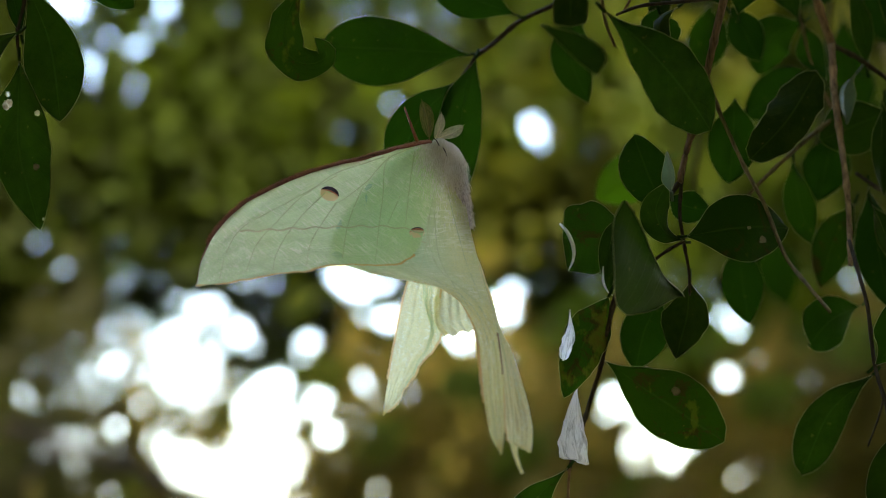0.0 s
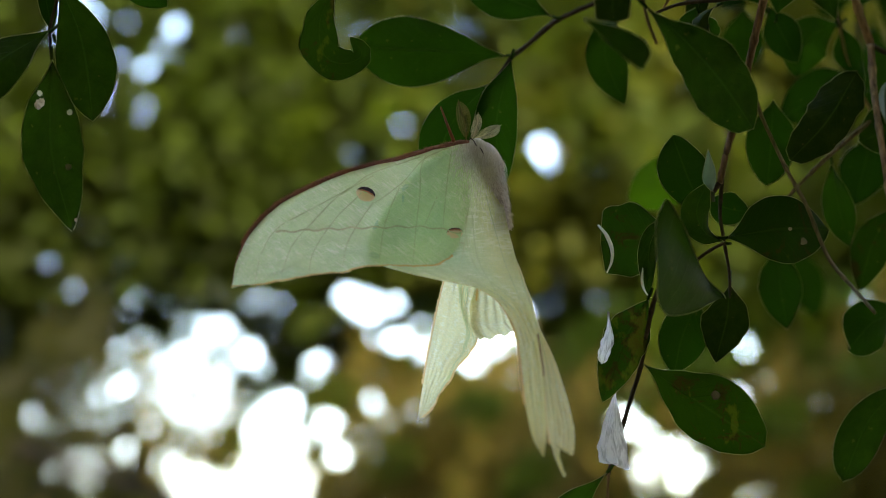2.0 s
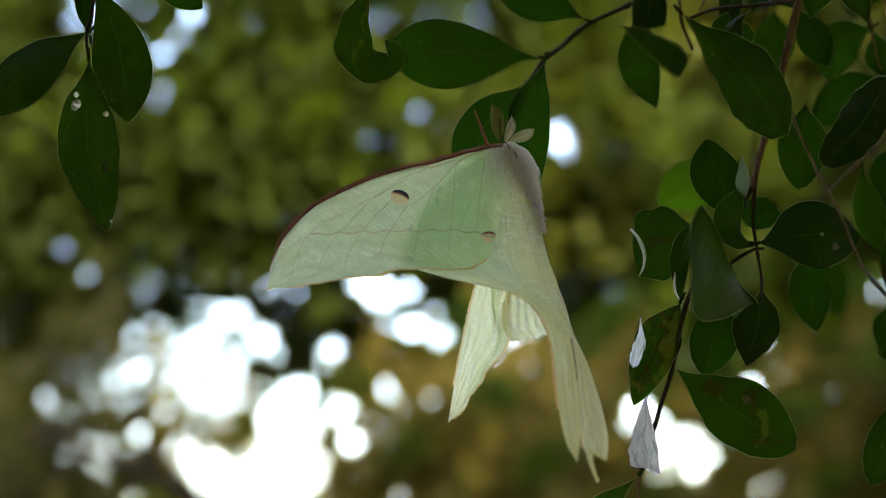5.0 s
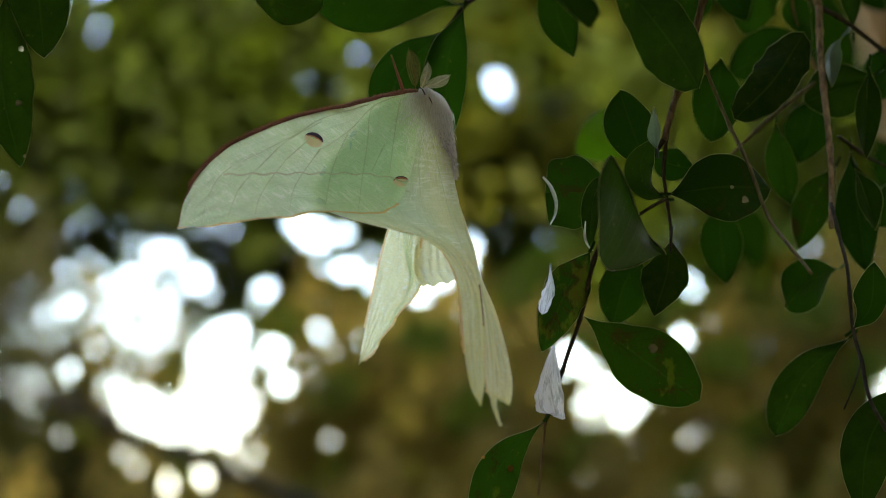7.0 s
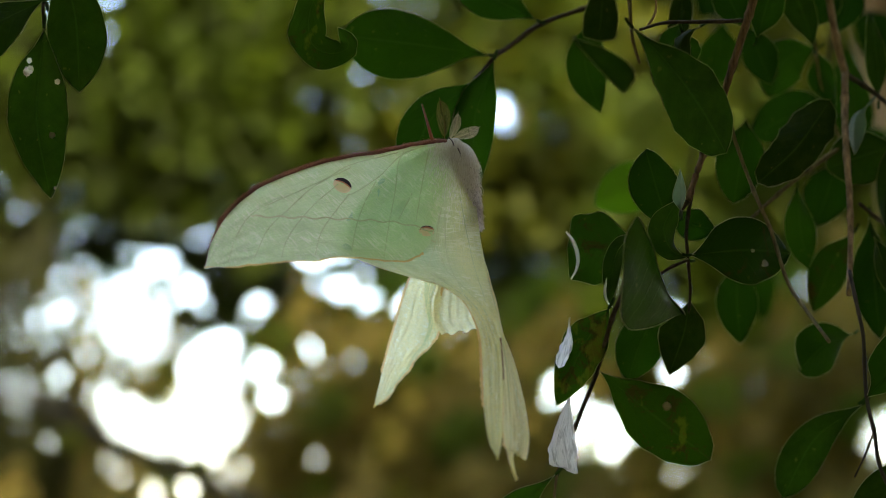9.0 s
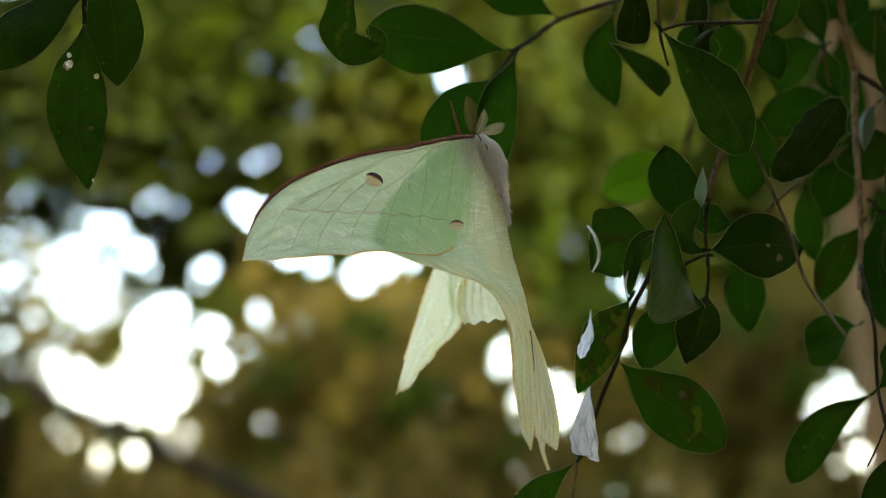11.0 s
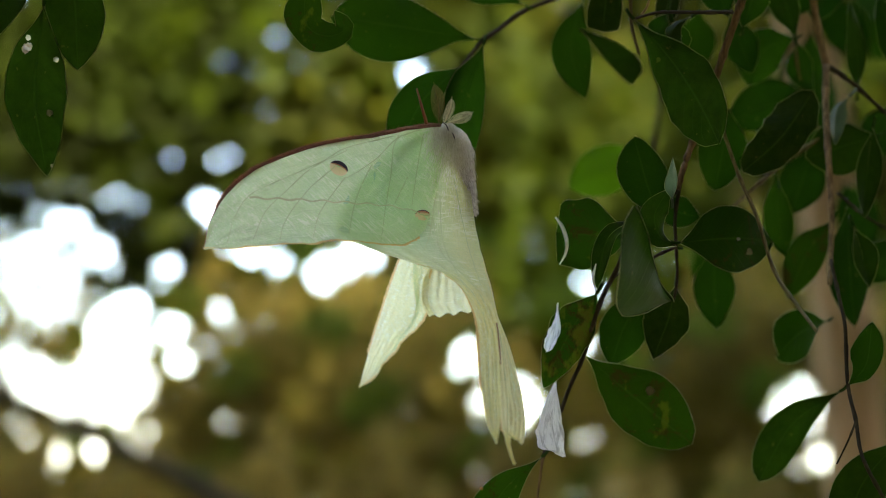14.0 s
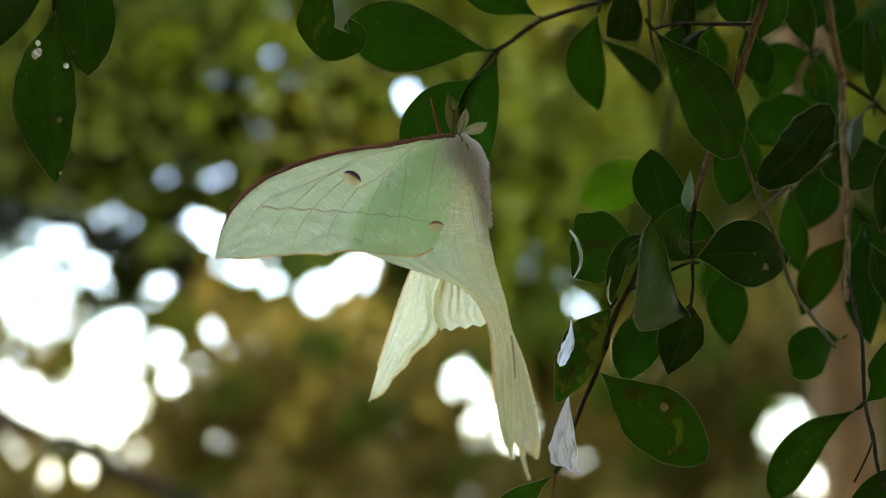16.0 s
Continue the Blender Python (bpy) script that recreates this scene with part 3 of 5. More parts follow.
curl(main, [(0.0269, 0.0118, 1.6835), (0.0285, 0.0118, 1.6814), (0.0296, 0.0118, 1.6782), (0.0294, 0.0118, 1.6754), (0.0283, 0.0125, 1.6731)], 0.00055, 0.00034)
leaf(main, (0.0402, -0.0120, 1.6797), (0.0370, 0.0000, 1.6771), (0.0371, 0.0170, 1.6680), 0.0045, roll=-10, fold=0.35, widest=0.5, thick=1)
curl(main, [(0.0354, 0.0060, 1.6726), (0.0355, 0.0100, 1.6702), (0.0365, 0.0140, 1.6686), (0.0377, 0.0150, 1.6676)], 0.00034, 0.00026)
leaf(main, (0.0372, -0.0345, 1.6788), [(0.0409, -0.0280, 1.6730), (0.0456, -0.0150, 1.6667)], (0.0509, -0.0020, 1.6643), 0.0228, widest=0.62, blunt=0.0, halves=(1.0, 0.04), toward=(0.0354, -0.0269, 1.6586), fold=0.0, wave=0.01, full=1, thick=1, stalk=0)
leaf(main, (0.0499, 0.0288, 1.6691), (0.0458, 0.0301, 1.6619), (0.0432, 0.0317, 1.6531), 0.0109, roll=15, blunt=0.5)
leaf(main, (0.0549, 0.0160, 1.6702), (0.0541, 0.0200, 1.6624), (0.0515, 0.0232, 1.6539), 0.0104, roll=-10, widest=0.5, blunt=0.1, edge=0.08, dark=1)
big_leaf = leaf(main, (0.0356, 0.0226, 1.6544), (0.0489, 0.0260, 1.6449), (0.0615, 0.0266, 1.6355), 0.0149, roll=8, widest=0.58, blunt=0.85, spots=1, edge=0.08, wave=0.03)
blemish(big_leaf, (0.0512, 0.0323, 1.6484), 0.00100, SCAR)
mid_leaf = leaf(main, (0.0533, 0.0030, 1.6778), (0.0656, 0.0130, 1.6805), (0.0783, 0.0220, 1.6820), 0.0149, roll=-6, widest=0.5, blunt=0.65, spots=1, wave=0.03)
blemish(mid_leaf, (0.0714, 0.0188, 1.6790), 0.00087, SCAR)
blemish(mid_leaf, (0.0681, 0.0160, 1.6814), 0.00045, SCAR)
leaf(main, (0.0727, 0.0600, 1.6861), (0.0730, 0.0620, 1.6762), (0.0743, 0.0640, 1.6662), 0.0102, roll=10, blunt=0.2, stalk=0)
leaf(main, (0.0712, 0.0400, 1.7167), (0.0701, 0.0420, 1.7059), (0.0688, 0.0427, 1.6969), 0.0116, roll=8, blunt=0.7, stalk=0)
leaf(main, (0.0521, 0.0240, 1.6908), (0.0570, 0.0250, 1.6883), (0.0620, 0.0252, 1.6874), 0.0074, roll=15, blunt=0.1, stalk=0)
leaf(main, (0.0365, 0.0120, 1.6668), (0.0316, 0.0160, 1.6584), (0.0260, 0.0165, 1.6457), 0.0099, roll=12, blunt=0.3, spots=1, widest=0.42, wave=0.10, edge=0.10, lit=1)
# rolled edge of that leaf as a strip, its glare painted white
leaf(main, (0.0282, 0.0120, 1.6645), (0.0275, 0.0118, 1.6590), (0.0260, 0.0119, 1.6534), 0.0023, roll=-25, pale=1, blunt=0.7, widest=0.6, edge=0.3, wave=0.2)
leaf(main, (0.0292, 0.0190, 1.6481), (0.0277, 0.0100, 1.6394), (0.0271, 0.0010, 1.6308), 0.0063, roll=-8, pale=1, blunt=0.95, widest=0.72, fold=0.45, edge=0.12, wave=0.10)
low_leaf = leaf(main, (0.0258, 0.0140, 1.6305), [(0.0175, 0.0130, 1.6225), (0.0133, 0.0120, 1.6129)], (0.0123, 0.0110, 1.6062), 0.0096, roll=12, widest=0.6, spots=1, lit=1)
blemish(low_leaf, (0.0185, 0.0125, 1.6206), 0.00075, SCAR_ORANGE)
blemish(low_leaf, (0.0127, 0.0125, 1.6230), 0.00040, SCAR_ORANGE)
leaf(main, (0.0713, 0.0261, 1.7329), (0.0733, 0.0247, 1.7408), (0.0753, 0.0234, 1.7487), 0.0092, roll=12, blunt=0.4)
leaf(main, (0.0689, 0.0300, 1.7362), (0.0656, 0.0293, 1.7422), (0.0623, 0.0286, 1.7481), 0.0080, roll=-16, blunt=0.4)
leaf(main, (0.0739, 0.0543, 1.7434), (0.0770, 0.0552, 1.7364), (0.0801, 0.0560, 1.7295), 0.0084, roll=16, blunt=0.4)
leaf(main, (0.0513, 0.0067, 1.7281), (0.0525, 0.0072, 1.7244), (0.0537, 0.0077, 1.7207), 0.0045, roll=40, fold=0.3, edge=0.3)
leaf(main, (0.0535, 0.0268, 1.7362), (0.0517, 0.0276, 1.7315), (0.0500, 0.0284, 1.7269), 0.0053, roll=-30, fold=0.3)
# brightened in colour to look sunlit from behind
leaf(main, (0.0640, 0.1180, 1.7200), (0.0535, 0.1160, 1.7150), (0.0425, 0.1130, 1.7085), 0.0140, roll=10, blunt=0.5, fresh=1)
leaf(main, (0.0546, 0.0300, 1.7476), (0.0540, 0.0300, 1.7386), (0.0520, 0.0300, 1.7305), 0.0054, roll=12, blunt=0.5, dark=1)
leaf(main, (0.0750, 0.1000, 1.7570), (0.0741, 0.1000, 1.7483), (0.0714, 0.1000, 1.7388), 0.0110, roll=12, blunt=0.5)
# the outer branch
outer = thing("shrub_branch", "pale-barked shrub branch with dark leaves", "branch")
TWIG_BARK[outer.name] = BARK_PALE
twig(outer, [(0.0890, 0.0384, 1.7566), (0.0908, 0.0397, 1.7472), (0.0926, 0.0410, 1.7381), (0.0952, 0.0422, 1.7291)], 0.00089, 0.00096)
twig(outer, [(0.0948, 0.0406, 1.7287), (0.0940, 0.0374, 1.7190), (0.0935, 0.0340, 1.7107), (0.0935, 0.0309, 1.6999), (0.0932, 0.0278, 1.6900), (0.0924, 0.0246, 1.6803), (0.0913, 0.0211, 1.6729)], 0.00086, 0.00060)
twig(outer, [(0.0913, 0.0203, 1.6783), (0.0919, 0.0158, 1.6700), (0.0923, 0.0112, 1.6621), (0.0921, 0.0076, 1.6490), (0.0928, 0.0031, 1.6407), (0.0931, -0.0014, 1.6326), (0.0974, -0.0059, 1.6224)], 0.00043, 0.00043, BARK_DARK)
twig(outer, [(0.0952, 0.0422, 1.7291), (0.1010, 0.0437, 1.7263), (0.1063, 0.0453, 1.7227), (0.1160, 0.0472, 1.7152)], 0.00069, 0.00041, BARK_DARK)
twig(outer, [(0.0958, 0.0430, 1.7126), (0.0876, 0.0394, 1.7063), (0.0787, 0.0360, 1.6988), (0.0708, 0.0325, 1.6913)], 0.00060, 0.00040, BARK_GREEN)
twig(outer, [(0.0986, 0.0425, 1.6979), (0.1062, 0.0469, 1.6937), (0.1172, 0.0511, 1.6893)], 0.00048, 0.00034, BARK_DARK)
twig(outer, [(0.0909, -0.0039, 1.6402), (0.0895, -0.0031, 1.6360), (0.0873, -0.0022, 1.6309)], 0.00024, 0.00018, BARK_DARK)
twig(outer, [(0.1027, 0.0659, 1.7111), (0.0948, 0.0639, 1.7277), (0.0921, 0.0621, 1.7408), (0.0892, 0.0595, 1.7585)], 0.00043, 0.00036)
leaf(outer, (0.1043, 0.0467, 1.7240), (0.1029, 0.0451, 1.7346), (0.1014, 0.0436, 1.7452), 0.0058, roll=30, blunt=0.4, thick=1)
leaf(outer, (0.0883, 0.0458, 1.7368), (0.0847, 0.0447, 1.7451), (0.0810, 0.0437, 1.7535), 0.0085, roll=14, blunt=0.5, thick=1)
leaf(outer, (0.0920, 0.0621, 1.7405), (0.0845, 0.0631, 1.7372), (0.0809, 0.0647, 1.7283), 0.0117, roll=10, blunt=0.4)
leaf(outer, (0.0926, 0.0622, 1.7400), (0.0949, 0.0631, 1.7330), (0.0972, 0.0640, 1.7261), 0.0077, roll=-30, blunt=0.3)
leaf(outer, (0.1009, 0.0765, 1.7271), (0.0900, 0.0773, 1.7267), (0.0790, 0.0788, 1.7213), 0.0134, roll=-8, blunt=0.4)
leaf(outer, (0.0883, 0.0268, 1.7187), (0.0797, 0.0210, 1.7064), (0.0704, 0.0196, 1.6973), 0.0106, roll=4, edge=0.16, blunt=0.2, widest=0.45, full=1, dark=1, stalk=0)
leaf(outer, (0.0856, 0.0511, 1.7032), (0.0872, 0.0525, 1.6935), (0.0889, 0.0539, 1.6837), 0.0085, roll=-25)
leaf(outer, (0.1004, 0.0740, 1.7155), (0.0979, 0.0755, 1.7068), (0.0954, 0.0770, 1.6981), 0.0116, roll=15)
leaf(outer, (0.1001, 0.0550, 1.6932), (0.0956, 0.0620, 1.6851), (0.0928, 0.0680, 1.6750), 0.0092, roll=14, widest=0.5, spots=1)
leaf(outer, (0.1031, 0.0510, 1.6963), (0.1048, 0.0531, 1.6818), (0.1065, 0.0553, 1.6672), 0.0110, roll=-14, blunt=0.4)
leaf(outer, (0.1069, 0.0398, 1.7118), (0.0987, 0.0408, 1.7089), (0.0904, 0.0418, 1.7059), 0.0130, roll=10, blunt=0.6, thick=1)
leaf(outer, (0.0994, 0.0311, 1.6882), (0.1016, 0.0320, 1.6811), (0.1038, 0.0330, 1.6740), 0.0045, roll=45, fold=0.4, thick=1)
leaf(outer, (0.1004, 0.0577, 1.6689), (0.0913, 0.0500, 1.6649), (0.0846, 0.0440, 1.6581), 0.0117, roll=-12, widest=0.62, blunt=0.75)
leaf(outer, (0.0920, 0.0076, 1.6487), (0.0959, 0.0066, 1.6534), (0.0967, 0.0051, 1.6629), 0.0079, roll=20, blunt=0.4)
leaf(outer, (0.0957, 0.0280, 1.6490), (0.0872, 0.0380, 1.6417), (0.0811, 0.0451, 1.6284), 0.0108, roll=-14, widest=0.62, blunt=0.7, thick=1)
leaf(outer, (0.1040, 0.0081, 1.6375), (0.0948, 0.0080, 1.6255), (0.0921, 0.0084, 1.6095), 0.0110, roll=18, blunt=0.4, thick=1)
leaf(outer, (0.0989, 0.0348, 1.7200), (0.0964, 0.0355, 1.7166), (0.0961, 0.0368, 1.7084), 0.0030, roll=50, fold=0.5, grey=1)
leaf(outer, (0.1123, 0.0452, 1.7300), (0.1104, 0.0440, 1.7388), (0.1085, 0.0428, 1.7476), 0.0069, roll=20)
leaf(outer, (0.1039, 0.0314, 1.7120), (0.1033, 0.0330, 1.7015), (0.1028, 0.0347, 1.6909), 0.0051, roll=40, fold=0.4, thick=1)
leaf(outer, (0.1196, 0.0594, 1.6907), (0.1150, 0.0605, 1.6850), (0.1104, 0.0617, 1.6793), 0.0098, roll=10)
leaf(outer, (0.1203, 0.0666, 1.7267), (0.1170, 0.0680, 1.7195), (0.1138, 0.0693, 1.7123), 0.0115, roll=10)
leaf(outer, (0.0983, 0.0673, 1.7597), (0.0954, 0.0684, 1.7539), (0.0924, 0.0695, 1.7481), 0.0087, roll=10)
leaf(outer, (0.1036, 0.0708, 1.7625), (0.1018, 0.0721, 1.7552), (0.0999, 0.0733, 1.7480), 0.0102, roll=-12)

# more of the shrub, further back and out of focus
back = thing("shrub_branch", "blurred dark green shrub branch further back", "branch")
TWIG_BARK[back.name] = BARK_DARK
RND = random.Random(5)
for stem_x in (0.085, 0.125, 0.165):
    line = [(stem_x + 0.06, 0.7 * stem_x + 0.04, 2.02), (stem_x + 0.05, 0.21, 1.95), (stem_x + 0.02, 0.23, 1.86), (stem_x, 0.24, 1.735)]
    twig(back, line, 0.0016, 0.0008)
    for k in range(13):
        z = 1.62 + 0.30 * k / 12 + RND.uniform(-0.01, 0.01)
        if z < 1.72:
            continue
        f = (z - 1.60) / 0.26
        x, y = stem_x - 0.01 + 0.03 * f * f, 0.24 + RND.uniform(-0.05, 0.09)
        a = RND.uniform(-2.6, -0.5)
        reach = RND.uniform(0.026, 0.036)
        base = (x + 0.002 * math.cos(a), y, z)
        tip = (x + reach * math.cos(a), y + RND.uniform(-0.01, 0.01), z + reach * math.sin(a))
        mid = tuple(0.5 * (p + q) + RND.uniform(-0.002, 0.002) for p, q in zip(base, tip))
        wide, roll = RND.uniform(0.013, 0.018), RND.uniform(-25, 25)
        if tip[0] > 0.078:
            leaf(back, base, mid, tip, wide, roll=roll, blunt=0.4)


# the shrub that carries all of these, arching over from beside the view
shrub = thing("shrub", "tall arching evergreen shrub stem", "shrub")
TWIG_BARK[shrub.name] = BARK_PALE
ARCH = [(0.62, 0.60, -0.05), (0.60, 0.58, 0.8), (0.52, 0.46, 1.6), (0.38, 0.26, 1.98), (0.20, 0.12, 2.03), (0.02, 0.06, 1.99), (-0.14, 0.02, 1.93)]
twig(shrub, ARCH, 0.014, 0.004)
twig(over, [(0.0900, 0.0900, 2.0150), (0.0810, 0.0716, 1.8845), (0.0519, 0.0532, 1.7541)], 0.0022, 0.0010)
twig(side, [(-0.1100, 0.0300, 1.9450), (-0.0858, 0.0052, 1.8414), (-0.0816, -0.0195, 1.7378)], 0.0022, 0.0010)
twig(main, [(0.1600, 0.1070, 2.0280), (0.1246, 0.0529, 1.8859), (0.0702, 0.0000, 1.7520), (0.0661, -0.0010, 1.7352)], 0.0022, 0.0009)
twig(outer, [(0.2200, 0.1350, 2.0270), (0.1645, 0.0867, 1.8918), (0.0890, 0.0384, 1.7566)], 0.0022, 0.0010)


# ---- the moth ----
def lofted(rail_a, rail_b, ns, nr, lift, ripple=0.0, even=True, scallop=False):
    """A thin curved sheet between two edges, with its edge lines and inner lines for veins."""
    run = spline if even else matched
    a, b = run(rail_a, ns + 1), run(rail_b, ns + 1)
    for i in range(ns // 3, ns - 1):
        b[i] += (b[i] - a[i]).normalized() * 0.00022 * (math.sin(i * 0.93) + 0.5 * math.sin(i * 2.1)) if scallop else Vector()
    verts, uvs, faces = [], [], []
    rows = []
    for i in range(ns + 1):
        row = []
        span = b[i] - a[i]
        along = (a[min(i + 1, ns)] - a[max(i - 1, 0)]) + (b[min(i + 1, ns)] - b[max(i - 1, 0)])
        n = along.cross(span)
        n = n.normalized() if n.length > 1e-12 else Vector((0, -1, 0))
        for j in range(nr + 1):
            r = j / nr
            p = a[i].lerp(b[i], r) + n * (lift * math.sin(math.pi * r) * min(1, span.length / 0.02)
                                          + ripple * math.sin(r * 38 + i * 0.05) * math.sin(math.pi * r))
            p += n * 0.0004 * noise.noise(Vector((i * 0.3, j * 0.35, lift * 900)))
            row.append(p)
            verts.append(p)
            uvs.append((i / ns, r))
        rows.append(row)
    for i in range(ns):
        for j in range(nr):
            q = i * (nr + 1) + j
            faces.append((q, q + 1, q + nr + 2, q + nr + 1))
    return verts, faces, uvs, rows


def tube_part(name, line, radii, mat, parent, sides=6, label=""):
    verts, faces = tube(line, radii, sides)
    return part(name, mesh_of(name, verts, faces, [mat]), parent, label)


def ribbon(name, line, half, parent, label="", mat=None):
    """A flat raised line on a wing."""
    ahead = Vector((0.0, 0.985, 0.17))
    verts, faces = [], []
    for k, p in enumerate(line):
        d = (line[min(k + 1, len(line) - 1)] - line[max(k - 1, 0)]).normalized()
        side = d.cross(ahead).normalized() * half * (1 + 0.35 * noise.noise(p * 900)) * (1 - 0.5 * k / len(line))
        verts += [p - side - ahead * 0.00004, p + side - ahead * 0.00004]
        if k:
            faces.append((2 * k - 2, 2 * k - 1, 2 * k + 1, 2 * k))
    return part(name, mesh_of(name, verts, faces, [mat or VEIN]), parent, label)


def fringe(pairs, parent):
    """The ochre fringe of scales beyond a wing's edge; pairs: points of the edge, and inside it."""
    verts, faces = [], []
    for k in range(4 * (len(pairs) - 1) + 1):
        i, t = min(k // 4, len(pairs) - 2), (k - 4 * min(k // 4, len(pairs) - 2)) / 4
        p, q = (pairs[i][m].lerp(pairs[i + 1][m], t) for m in (0, 1))
        out = (p - q).normalized() if (p - q).length > 1e-7 else Vector((0, 0, -1))
        wide = 0.00046 * (1 + 0.55 * noise.noise(Vector((k * 0.7, 3.1, p.x * 300))))
        verts += [p - out * 0.00006, p + out * wide]
        if k:
            faces.append((2 * k - 2, 2 * k - 1, 2 * k + 1, 2 * k))
    return part("margin", mesh_of("margin", verts, faces, [MARGIN]), parent, "thin ochre wing margin")


def disc_part(name, tree, at, rx, rz, layer, mat, parent, inner=None, label="", tilt=0):
    """A low oval or crescent patch of coloured scales that hugs the wing."""
    ahead = Vector((0.0, 0.985, 0.17))
    right = Vector((1.0, 0.0, -0.05))
    up = Vector((0.05, -0.17, 0.985))
    c, s = math.cos(radians(tilt)), math.sin(radians(tilt))
    right, up = right * c + up * s, up * c - right * s

    def on_wing(x, y):
        p = Vector(at) + right * x + up * y
        hit = tree.ray_cast(p - ahead * 0.02, ahead)[0]
        return (hit or p) - ahead * 0.00005 * layer

    count = 26
    verts, faces = [], []
    for k in range(count + 1):
        if inner is None:
            a = 2 * math.pi * k / count
            verts += [on_wing(rx * math.cos(a), rz * math.sin(a)), on_wing(0, 0)]
        else:
            a = math.pi * k / count
            verts += [on_wing(rx * math.cos(a), rz * math.sin(a)), on_wing(rx * math.cos(a), rz * inner * math.sin(a))]
    for k in range(count):
        faces.append((2 * k, 2 * k + 2, 2 * k + 3, 2 * k + 1))
    return part(name, mesh_of(name, verts, faces, [mat]), parent, label)


def moth():
    body_at = Vector((0, 0, 1.7))
    m = thing("moon_moth", "pale green long-tailed moon moth hanging from a leaf", "moth", at=body_at)
    NEAR_COSTA = [(-0.0002, 0.0001, 0.0002), (-0.0055, -0.0010, -0.0005), (-0.0139, -0.0036, -0.0032), (-0.0246, -0.0066, -0.0061), (-0.0328, -0.0093, -0.0096), (-0.0398, -0.0122, -0.0139), (-0.0448, -0.0154, -0.0194), (-0.0476, -0.0193, -0.0259), (-0.0485, -0.0233, -0.0325)]
    NEAR_EDGE = [(0.0012, -0.0005, -0.0012), (0.0002, -0.0051, -0.0093), (-0.0017, -0.0108, -0.0188), (-0.0041, -0.0152, -0.0256), (-0.0072, -0.0172, -0.0284), (-0.0131, -0.0183, -0.0288), (-0.0211, -0.0192, -0.0286), (-0.0268, -0.0203, -0.0297), (-0.0347, -0.0214, -0.0306), (-0.0426, -0.0226, -0.0318), (-0.0485, -0.0234, -0.0326)]
    HIND_OUT = [(-0.0031, -0.0002, -0.0004), (-0.0092, -0.0032, -0.0041), (-0.0152, -0.0085, -0.0117), (-0.0200, -0.0133, -0.0190), (-0.0218, -0.0161, -0.0236), (-0.0214, -0.0179, -0.0269), (-0.0186, -0.0186, -0.0288), (-0.0132, -0.0189, -0.0307), (-0.0064, -0.0190, -0.0326), (-0.0007, -0.0190, -0.0340), (0.0032, -0.0201, -0.0367), (0.0060, -0.0224, -0.0409), (0.0073, -0.0255, -0.0459), (0.0076, -0.0302, -0.0533), (0.0079, -0.0349, -0.0604), (0.0086, -0.0389, -0.0662), (0.0103, -0.0414, -0.0700)]
    HIND_IN = [(0.0041, 0.0009, -0.0010), (0.0053, -0.0019, -0.0064), (0.0061, -0.0053, -0.0126), (0.0068, -0.0087, -0.0188), (0.0074, -0.0113, -0.0235), (0.0080, -0.0136, -0.0274), (0.0085, -0.0155, -0.0307), (0.0091, -0.0170, -0.0333), (0.0097, -0.0185, -0.0359), (0.0103, -0.0200, -0.0385), (0.0110, -0.0219, -0.0416), (0.0114, -0.0234, -0.0442), (0.0117, -0.0254, -0.0473), (0.0119, -0.0293, -0.0534), (0.0116, -0.0341, -0.0605), (0.0114, -0.0377, -0.0657), (0.0105, -0.0409, -0.0701)]
    FAR_HIND_OUT = [(0.0029, 0.0037, -0.0006), (0.0037, 0.0011, -0.0057), (0.0046, -0.0023, -0.0119), (0.0057, -0.0064, -0.0195), (0.0068, -0.0102, -0.0262), (0.0077, -0.0132, -0.0315), (0.0089, -0.0162, -0.0367), (0.0101, -0.0188, -0.0412), (0.0113, -0.0207, -0.0444), (0.0118, -0.0246, -0.0506), (0.0119, -0.0293, -0.0578), (0.0118, -0.0329, -0.0631), (0.0118, -0.0349, -0.0660), (0.0122, -0.0360, -0.0676), (0.0126, -0.0372, -0.0695), (0.0142, -0.0402, -0.0739)]
    FAR_HIND_IN = [(0.0046, 0.0052, -0.0008), (0.0053, 0.0029, -0.0054), (0.0061, -0.0005, -0.0117), (0.0071, -0.0046, -0.0192), (0.0083, -0.0084, -0.0260), (0.0096, -0.0114, -0.0313), (0.0109, -0.0144, -0.0365), (0.0117, -0.0170, -0.0410), (0.0125, -0.0189, -0.0442), (0.0146, -0.0227, -0.0504), (0.0161, -0.0273, -0.0578), (0.0170, -0.0313, -0.0640), (0.0162, -0.0354, -0.0697), (0.0143, -0.0344, -0.0680), (0.0138, -0.0359, -0.0701), (0.0145, -0.0384, -0.0737)]
    FAR_COSTA = [(0.0041, 0.0035, -0.0008), (-0.0013, 0.0109, -0.0121), (-0.0069, 0.0201, -0.0267), (-0.0103, 0.0273, -0.0382), (-0.0130, 0.0338, -0.0488), (-0.0141, 0.0370, -0.0542)]
    FAR_EDGE = [(0.0059, 0.0042, -0.0020), (0.0030, 0.0131, -0.0159), (0.0002, 0.0202, -0.0273), (-0.0004, 0.0248, -0.0345), (0.0002, 0.0266, -0.0375), (-0.0022, 0.0286, -0.0407), (-0.0060, 0.0313, -0.0449), (-0.0108, 0.0354, -0.0515), (-0.0141, 0.0371, -0.0543)]
